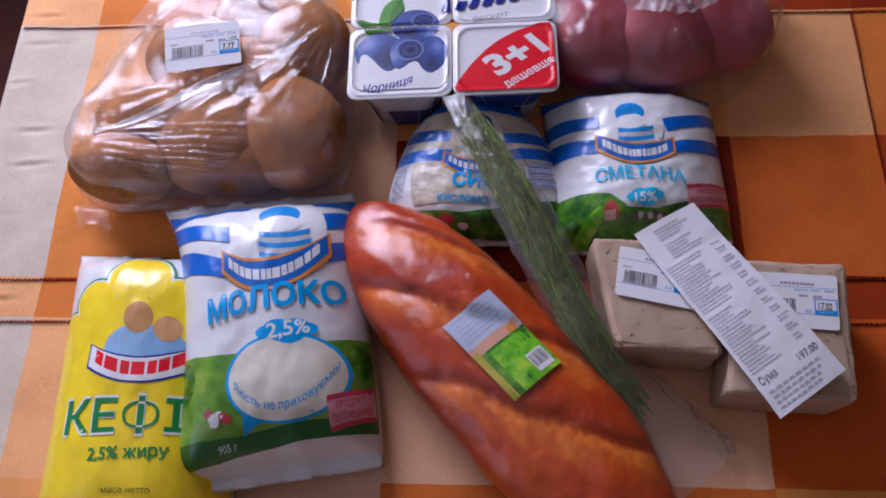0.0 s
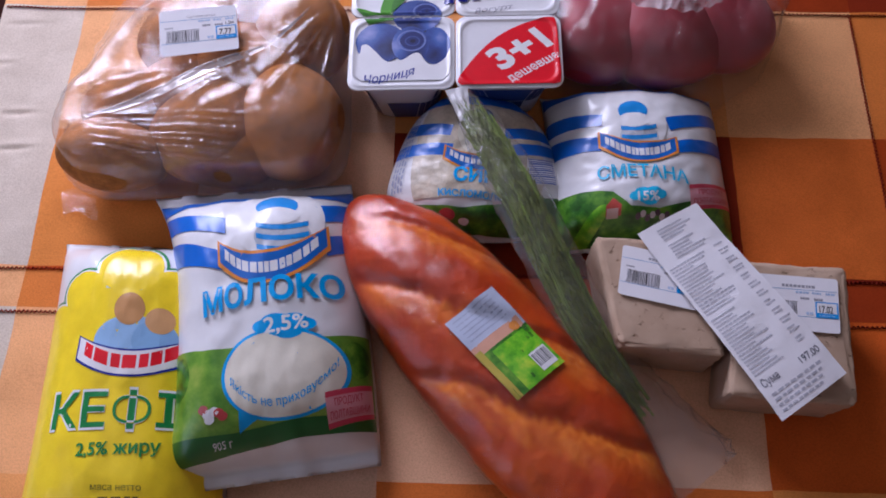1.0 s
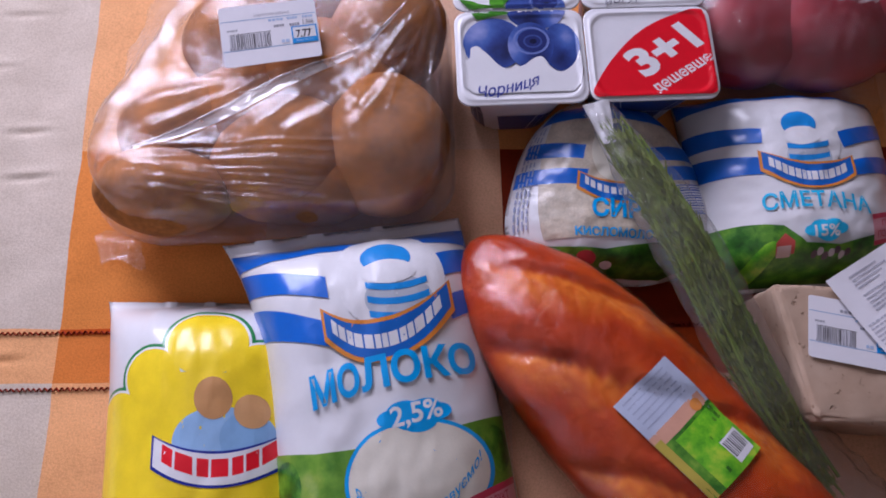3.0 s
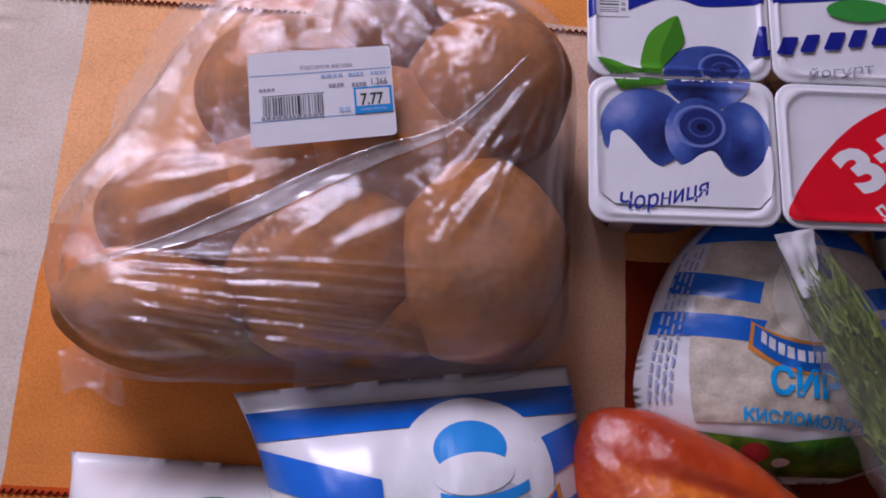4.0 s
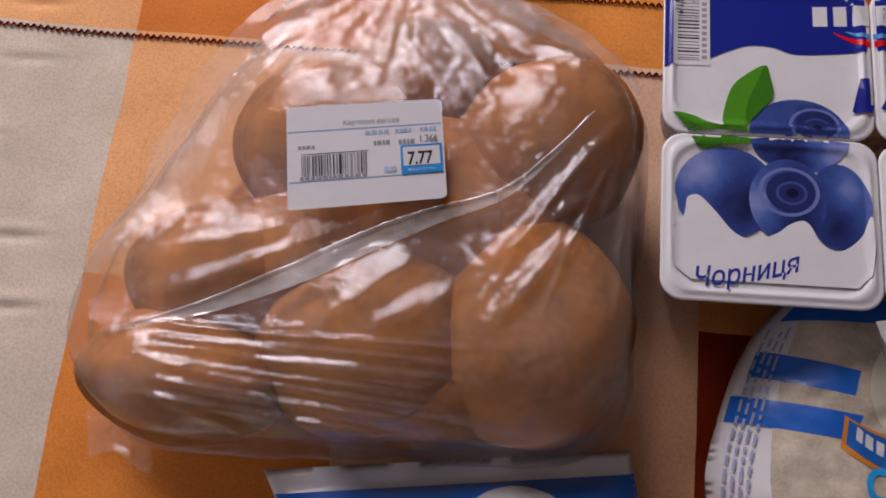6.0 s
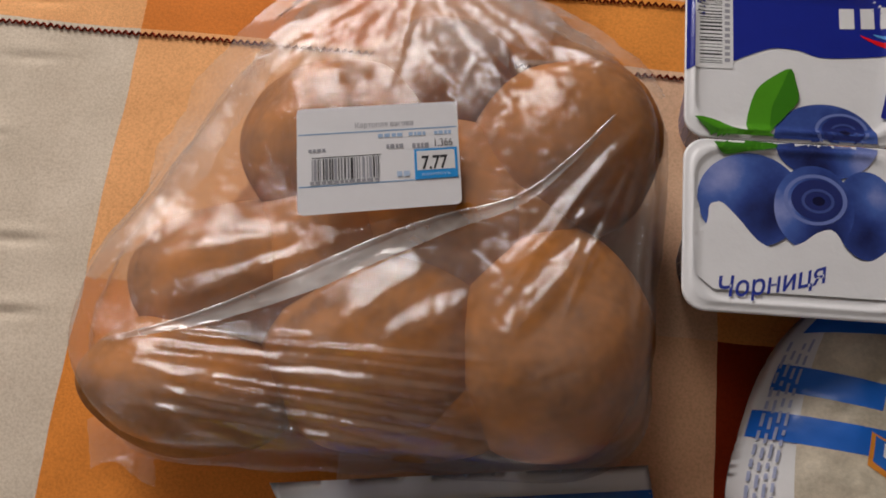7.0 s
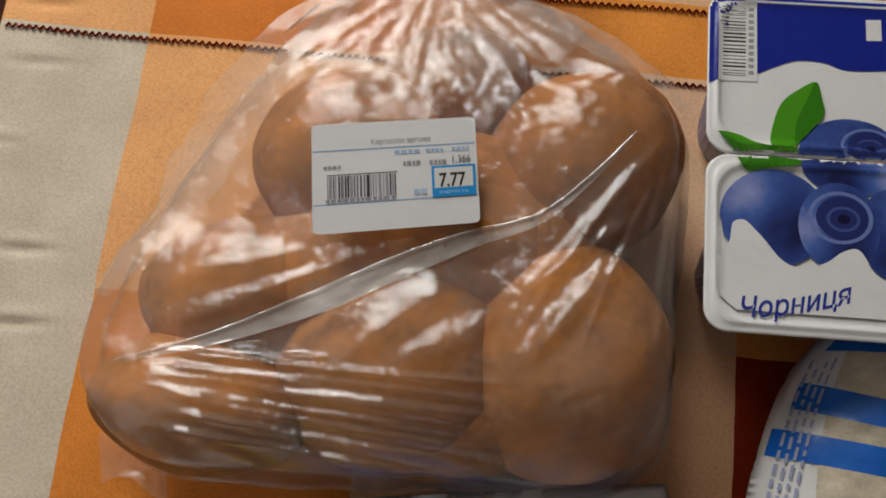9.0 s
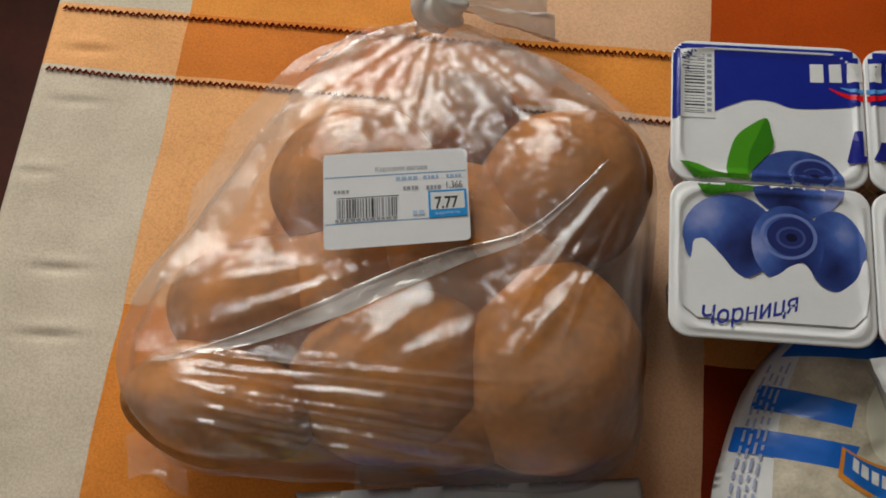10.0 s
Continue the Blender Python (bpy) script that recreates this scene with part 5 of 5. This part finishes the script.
berry(0.319, 0.508, 0.117, 0.114, (0.75, -0.5), (-0.2, -0.6), (0.357, 0.541, 0.060, 0.055))
berry(0.150, 0.322, 0.118, 0.137, (-0.5, 0.5), (0.4, -0.2))
berry(0.405, 0.296, 0.072, 0.128, (0.3, 0.35), (0.0, -0.4))
berry(0.290, 0.307, 0.088, 0.125, (-0.8, -0.1), (0.3, -0.7), (0.293, 0.333, 0.070, 0.074))
art.put("milk_wave", curve([(0.020, 0.20), (0.024, 0.31), (0.036, 0.30), (0.042, 0.244), (0.050, 0.238), (0.056, 0.262), (0.060, 0.298), (0.073, 0.309), (0.091, 0.306), (0.126, 0.262), (0.166, 0.205), (0.208, 0.186), (0.261, 0.206), (0.291, 0.234), (0.318, 0.248), (0.333, 0.243), (0.345, 0.224), (0.360, 0.187), (0.391, 0.165), (0.421, 0.175), (0.455, 0.215), (0.474, 0.27), (0.482, 0.20)]) + [(0.47, 0.10), (0.44, 0.062), (0.07, 0.062), (0.03, 0.10)], mat=LID)
art.put("leaf", curve([(0.195, 0.525), (0.160, 0.520), (0.142, 0.533), (0.148, 0.591), (0.167, 0.657), (0.203, 0.699), (0.245, 0.727), (0.257, 0.682), (0.262, 0.631), (0.237, 0.588), (0.207, 0.545)]), (0.07, 0.30, 0.012))
art.put("leaf_half", curve([(0.195, 0.530), (0.200, 0.60), (0.222, 0.665), (0.245, 0.727), (0.257, 0.682), (0.262, 0.631), (0.237, 0.588), (0.207, 0.545)]), (0.035, 0.19, 0.008))
art.put("leaf", curve([(0.023, 0.560), (0.071, 0.556), (0.124, 0.528), (0.195, 0.523), (0.205, 0.479), (0.140, 0.462), (0.087, 0.455), (0.058, 0.514)]), (0.06, 0.27, 0.010))
art.put("leaf_half", curve([(0.023, 0.560), (0.085, 0.520), (0.140, 0.497), (0.205, 0.490), (0.200, 0.474), (0.140, 0.462), (0.087, 0.455), (0.058, 0.514)]), (0.035, 0.19, 0.008))
art.put("flavour", words("Чорниця", (0.080, 0.042), (0.312, 0.102), 0.054, -0.010, 0.012, 0.15), (0.02, 0.04, 0.30))
for k in range(7):                       # slanted plain blocks standing for the name
    x, y = 0.445 + 0.066 * k, 0.585 + 0.0125 * k
    t, w = (0.115, 0.052) if k == 0 else (0.070, 0.044 + 0.006 * (k % 2))
    art.put("brand_mark", [(x, y + 0.006), (x + 0.006, y), (x + w - 0.006, y + 0.004), (x + w + 0.016, y + t - 0.004), (x + w + 0.008, y + t), (x + 0.022, y + t - 0.004)], (0.012, 0.018, 0.24), "plain dark blue marks")
art.put("green_mark", oval(0.755, 0.775, 0.095, 0.042, 30), (0.03, 0.28, 0.04))
art.put("yogurt_word", words("йогурт", (0.592, 0.512), (0.777, 0.545), 0.036, 0, 0.006, 0.2), GREY)
art.put("red_field", curve([(0.512, 0.040), (0.521, 0.080), (0.588, 0.207), (0.691, 0.342), (0.799, 0.425), (0.907, 0.470), (0.955, 0.478), (0.974, 0.455), (0.982, 0.30), (0.986, 0.070), (0.968, 0.026), (0.90, 0.022), (0.60, 0.022), (0.53, 0.024)]), RED)
art.put("offer", turned_words("3+1", (0.795, 0.265), 0.300, 0.138, 36, 0.045), WHITE)
art.put("offer", turned_words("дешевше", (0.858, 0.142), 0.290, 0.050, 36, 0.02), WHITE)
for cup_part in cups:                    # blue print on the cup sides
    b = bmesh.new()
    for f in cup_part.data.polygons:
        c = f.center
        if 0.012 < c.z < 0.05 and f.normal.z < 0.4:
            vs_ = [cup_part.data.vertices[i].co + f.normal * 0.0004 for i in f.vertices]
            mid = sum(vs_, Vector()) / len(vs_)
            if fbm(mid.x * 40, mid.y * 40, mid.z * 40) > -0.1:
                b.faces.new([b.verts.new(mid + (v - mid) * 0.96 + ORIGIN[yogurt.name]) for v in vs_])
    if len(b.faces):
        part("side_print", b, ink(0.03, 0.06, 0.24), cup_part)

# price labels
def price_label(parent, body, corners, price, name_text, start=0.0004, plane=None):
    """A white shop label: corners tl, tr, bl, br in x, y."""
    tl, tr, bl, br = (Vector(c) for c in corners)
    place = lambda x, y: (bl * (1 - x) + br * x) * (1 - y) + (tl * (1 - x) + tr * x) * y
    art = Art(parent, body, place, 0.08, start, 0.00006) if body else None
    if plane:
        art = Art(parent, [], place, 0.08, start, 0.00006)

        class Flat:
            def ray_cast(self, o, d):
                return (Vector((o.x, o.y, plane(o.x, o.y))),)
        art.surfs = [Flat()]
    art.put("price_label", rounded(1.0, 1.0, 0.045, 4), mat=PAPER, label="white paper price label")
    line = lambda x0, x1, y0, y1, c: art.put("label_line", [(x0, y0), (x1, y0), (x1, y1), (x0, y1)], c)
    line(0.01, 0.99, 0.745, 0.757, (0.25, 0.40, 0.62))
    line(0.01, 0.99, 0.255, 0.267, (0.25, 0.40, 0.62))
    if name_text:
        art.put("lettering", words(name_text, (0.36, 0.79), (0.72, 0.79), 0.05), GREY)
    else:
        art.put("lettering", bars((0.34, 0.79), (0.74, 0.79), 0.05, 9, 5), GREY)
    for x0, x1 in ((0.50, 0.66), (0.69, 0.80), (0.85, 0.96)):
        art.put("small_print", bars((x0, 0.685), (x1, 0.685), 0.035, 4, int(x0 * 90)), (0.35, 0.50, 0.72))
    art.put("small_print", bars((0.07, 0.58), (0.18, 0.58), 0.03, 4, 7), GREY)
    art.put("small_print", bars((0.55, 0.575), (0.66, 0.575), 0.04, 4, 8), GREY)
    art.put("small_print", bars((0.71, 0.565), (0.82, 0.565), 0.045, 4, 9), GREY)
    r = random.Random(4)
    x = 0.09
    while x < 0.51:
        w = r.choice((0.006, 0.009, 0.016))
        line(x, x + w, 0.31, 0.51, r.choice((BLACK, GREY, (0.2, 0.2, 0.22))))
        x += w + r.choice((0.006, 0.009, 0.012))
    line(0.09, 0.515, 0.52, 0.528, BLACK)
    art.put("small_print", bars((0.08, 0.275), (0.51, 0.275), 0.03, 12, 3), GREY)
    art.put("small_print", bars((0.61, 0.30), (0.70, 0.30), 0.05, 2, 3), (0.45, 0.58, 0.78))
    art.put("price_box", [(0.72, 0.262), (0.985, 0.262), (0.985, 0.55), (0.72, 0.55)], (0.01, 0.30, 0.75))
    art.put("price_ground", [(0.735, 0.345), (0.97, 0.345), (0.97, 0.53), (0.735, 0.53)], WHITE)
    art.put("price", words(price, (0.765, 0.355), (0.925, 0.355), 0.125, 0, 0.02), BLACK)
    art.put("small_print", words("вартість", (0.765, 0.29), (0.94, 0.29), 0.03), (0.5, 0.68, 0.85))
    if name_text:
        art.put("weight", words("1.366", (0.85, 0.565), (0.96, 0.565), 0.075), BLACK)


price_label(bag, None, ((0.264, 0.8055), (0.3215, 0.8165), (0.2695, 0.7665), (0.3275, 0.7785)), "7.77", "Картопля вагова", 0.0016, label_plane)
price_label(halva1, halva1_body, ((0.618, 0.630), (0.673, 0.619), (0.612, 0.593), (0.667, 0.581)), "7.20", "", 0.0008, lambda x, y: 0.0540)
price_label(halva2, halva2_body, ((0.709, 0.611), (0.768, 0.607), (0.706, 0.571), (0.764, 0.567)), "17.02", "", 0.0008, lambda x, y: 0.0520)

# bread label
LL, LT, LB = Vector((0.491, 0.564)), Vector((0.523, 0.592)), Vector((0.540, 0.513))
wrap = [o for o in bread.children if o.name.startswith("wrapper")][0]
art = Art(bread, wrap, lambda s, t: LL + (LB - LL) * s + (LT - LL) * t, 0.08, 0.0006, 0.00008)
quad = lambda x0, x1, y0, y1: [(x0, y0), (x1, y0), (x1, y1), (x0, y1)]
art.put("paper_label", quad(0, 1, 0, 1), (0.45, 0.50, 0.62), "printed paper label on the wrapper")
for k in range(6):
    art.put("small_print", bars((0.04 + 0.05 * k, 0.1), (0.04 + 0.05 * k + 0.018, 0.1), 0.75, 1, k), (0.36, 0.40, 0.52))
art.put("pink_band", quad(0.36, 0.5, 0.0, 0.96), (0.62, 0.33, 0.22))
art.put("green_field", quad(0.47, 1.0, 0.06, 1.0), mat=MEADOW)
art.put("green_field", quad(0.50, 1.0, 0.24, 1.0), mat=LIME)
art.put("yellow_edge", quad(0.42, 1.0, 0.0, 0.12), (0.45, 0.36, 0.05))
art.put("orange_shape", oval(0.43, 0.82, 0.05, 0.09, 16), (0.65, 0.25, 0.05))
art.put("barcode_ground", quad(0.74, 0.95, 0.62, 0.94), WHITE)
for k in range(9):
    art.put("barcode_line", quad(0.76, 0.90, 0.64 + 0.032 * k, 0.64 + 0.032 * k + (0.012 if k % 3 else 0.02)), BLACK)

# receipt, lying across both halva blocks
RTL, RTR, RBR, RBL = Vector((0.628, 0.637)), Vector((0.6725, 0.6625)), Vector((0.760, 0.538)), Vector((0.713, 0.505))


def receipt_at(x, y):
    p = (RBL * (1 - x) + RBR * x) * (1 - y) + (RTL * (1 - x) + RTR * x) * y
    return p


def receipt_z(x, y):
    return 0.0585 + 0.0035 * math.sin(3.4 * y + 0.6) + 0.0025 * (y > 0.8) * (y - 0.8) * 5 + 0.002 * math.sin(math.pi * x) + 0.0008 * fbm(x * 3, y * 6, 3.0)


receipt = thing("receipt", (0.695, 0.585, 0.056), "long white printed till receipt lying across the halva blocks", "receipt")
rows = [[(*receipt_at(i / 16, j / 60), receipt_z(i / 16, j / 60)) for i in range(17)] for j in range(61)]
bm = sheet(rows)
slip = part("paper", bm, PAPER, receipt)
art = Art(receipt, slip, receipt_at, 0.06, 0.0003, 0.0)
r = random.Random(11)
FADE = (0.44, 0.44, 0.50)
for k in range(46):
    y = 0.960 - 0.0168 * k
    if k in (4, 10, 27):
        continue
    x0 = 0.24 if k < 10 else 0.05
    art.put("printed_line", bars((x0, y), (x0 + r.uniform(0.28, 0.56), y), 0.0075, r.randint(9, 17), k, 0.2), FADE)
    if k > 10 and k % 3:
        art.put("printed_amount", bars((0.76, y), (0.76 + r.uniform(0.1, 0.18), y), 0.0075, 4, k, 0.2), FADE)
art.put("total_word", words("Сума", (0.06, 0.145), (0.30, 0.145), 0.035, 0, 0.01), (0.16, 0.16, 0.2))
art.put("total", words("197.00", (0.62, 0.14), (0.92, 0.14), 0.032, 0, 0.01), (0.16, 0.16, 0.2))
for k in range(4):
    art.put("printed_line", bars((0.08, 0.025 + 0.025 * k), (0.7 + 0.05 * k, 0.025 + 0.025 * k), 0.011, 8, 50 + k, 0.25), FADE)

# ---- dill in a clear sleeve ----
AXIS = [Vector(p) for p in ((0.497, 0.748, 0.068), (0.512, 0.722, 0.066), (0.530, 0.690, 0.064), (0.550, 0.652, 0.060), (0.570, 0.612, 0.050), (0.590, 0.574, 0.040), (0.612, 0.542, 0.026), (0.636, 0.512, 0.014), (0.670, 0.468, 0.010))]


def along(f):
    g_ = f * (len(AXIS) - 1)
    i = min(int(g_), len(AXIS) - 2)
    t = g_ - i
    p0, p1, p2, p3 = AXIS[max(i - 1, 0)], AXIS[i], AXIS[i + 1], AXIS[min(i + 2, len(AXIS) - 1)]
    return 0.5 * (2 * p1 + (p2 - p0) * t + (2 * p0 - 5 * p1 + 4 * p2 - p3) * t * t + (3 * p1 - p0 - 3 * p2 + p3) * t ** 3)


def frame_at(f):
    d = (along(min(1, f + 0.01)) - along(max(0, f - 0.01))).normalized()
    s = d.cross(Vector((0, 0, 1))).normalized()
    return along(f), d, s, s.cross(d)


def strand(bm, pts, w, nside=4):
    prev = None
    for k, p in enumerate(pts):
        d = (pts[min(k + 1, len(pts) - 1)] - pts[max(k - 1, 0)]).normalized()
        s = d.cross(Vector((0.1, 0.2, 1))).normalized()
        u = s.cross(d)
        ww = w * (1 - 0.4 * k / len(pts))
        loop = [bm.verts.new(p + s * ww * math.cos(2 * math.pi * i / nside) + u * ww * math.sin(2 * math.pi * i / nside)) for i in range(nside)]
        if prev:
            for i in range(nside):
                bm.faces.new((prev[i], prev[(i + 1) % nside], loop[(i + 1) % nside], loop[i]))
        prev = loop


r = random.Random(21)
dill = thing("dill_bunch", (0.57, 0.62, 0.03), "dark green dill bunch in a narrow clear sleeve", "herbs")
stems, leaves = bmesh.new(), bmesh.new()
for k in range(38):
    a, rad = r.uniform(0, 6.28), r.random() ** 0.5
    f0, f1 = r.uniform(0.06, 0.25), r.uniform(0.80, 0.88)
    pts = []
    for j in range(15):
        f = f1 + (f0 - f1) * j / 14
        c, d, s, u = frame_at(f)
        wid = 0.0150 * (0.72 + 0.28 * math.sin(math.pi * min(1, f * 1.2)))
        sw = 0.3 * math.sin(5 * f + k)
        pts.append(c + s * wid * rad * math.cos(a + sw) + u * 0.0065 * rad * math.sin(a + sw))
    strand(stems, pts, r.uniform(0.0008, 0.0014))
    for _ in range(200):
        f = f0 + r.random() ** 1.2 * 0.62
        c, d, s, u = frame_at(min(f, 0.85))
        wid = 0.0142 * (0.55 + 0.45 * math.sin(math.pi * min(1, f * 1.2)))
        a2, r2 = r.uniform(0, 6.28), r.random() ** 0.5
        p0 = c + s * wid * r2 * math.cos(a2) + u * 0.008 * r2 * math.sin(a2)
        dv = (-d * r.uniform(0.3, 1.2) + s * r.uniform(-0.28, 0.28) + u * r.uniform(-0.3, 0.4)).normalized() * r.uniform(0.004, 0.009)
        sd = dv.cross(Vector((r.uniform(-1, 1), r.uniform(-1, 1), 1))).normalized() * r.uniform(0.0003, 0.0009)
        leaves.faces.new([leaves.verts.new(v) for v in (p0 - sd, p0 + sd, p0 + dv + sd * 0.3, p0 + dv - sd * 0.3)])
STEM = plain("dill_stem", (0.20, 0.31, 0.03), 0.5, 0.4, 60, 0)
part("stems", stems, STEM, dill)
part("leaves", leaves, DILL, dill, "fine feathery dark green leaves")
rows = []
for j in range(70):
    f = j / 69
    c, d, s, u = frame_at(f)
    row = []
    for i in range(36):
        a = 2 * math.pi * i / 36
        hw = 0.0205 * (0.45 + 0.55 * smooth01(0, 0.3, f)) + 0.016 * smooth01(0.7, 1, f)
        hh = 0.0105 * (1 - 0.75 * smooth01(0.78, 1, f)) * (0.6 + 0.4 * smooth01(0, 0.2, f))
        n = 1 + (0.10 + 0.22 * smooth01(0.7, 0.9, f)) * fbm(f * 18, math.cos(a) * 2, math.sin(a) * 2)
        p = c + s * hw * n * math.cos(a) + u * hh * n * math.sin(a)
        row.append((p.x, p.y, max(0.0015, p.z)))
    rows.append(row)
part("sleeve", sheet(rows, True), SLEEVE_FILM, dill, "clear crinkled plastic sleeve")
rows = []
for j in range(12):
    row = []
    for i in range(14):
        u_, v_ = i / 13, j / 11
        p = Vector((0.487, 0.748, 0.071)) + Vector((0.017, 0.004, 0)) * u_ * (1 - 0.55 * v_) + Vector((0.012, -0.026, -0.002)) * v_
        row.append((p.x, p.y, p.z + 0.002 * fbm(u_ * 4, v_ * 4, 8.0)))
    rows.append(row)
part("sleeve_tip", sheet(rows), WHITE_FILM, dill, "folded white tip of the sleeve")

# small crumpled corner of the potato bag
rows = []
for j in range(14):
    row = []
    for i in range(18):
        u_, v_ = i / 17, j / 13
        x = 0.178 + 0.030 * u_ - 0.006 * v_
        y = 0.668 + 0.020 * v_ + 0.004 * math.sin(5 * u_)
        row.append((x, y, 0.003 + 0.006 * abs(fbm(x * 160, y * 160, 5.0)) * (0.3 + 0.7 * u_)))
    rows.append(row)
part("corner", sheet(rows), BAG_FILM, bag, "crinkled corner of the film")

# doubled hem of the film, folded across the potatoes
HEM = [Vector(p) for p in ((0.203, 0.717), (0.235, 0.730), (0.277, 0.752), (0.309, 0.769), (0.327, 0.777), (0.347, 0.784), (0.364, 0.799), (0.380, 0.818))]
HEM_WIDE = (0.0008, 0.0050, 0.0095, 0.0080, 0.0060, 0.0042, 0.0026, 0.0008)
hem_line = curve([tuple(p) for p in HEM], 16)
rows = []
for j, (hx, hy) in enumerate(hem_line):
    k = j / 16
    i0 = min(int(k), len(HEM_WIDE) - 2)
    w = HEM_WIDE[i0] + (HEM_WIDE[i0 + 1] - HEM_WIDE[i0]) * (k - i0)
    p, q = Vector(hem_line[max(j - 1, 0)]), Vector(hem_line[min(j + 1, len(hem_line) - 1)])
    d = (q - p).normalized()
    n = Vector((d.y, -d.x))
    row = []
    for i in range(11):
        v = i / 10
        c = Vector((hx, hy)) + n * (w * v)
        lip = math.exp(-((v * w - 0.0006) / 0.0007) ** 2)
        row.append((c.x, c.y, bag_z(c.x, c.y) + 0.0009 + 0.0010 * lip + 0.0004 * fbm(k * 9, v * 2, 4.0)))
    rows.append(row)
HEM_FILM = film("hem_film", 0.98, 0.36, 0.09, crinkle=90, depth=0.0006, gloss=0.12)
part("hem", sheet(rows), HEM_FILM, bag, "whitish folded hem of the film")
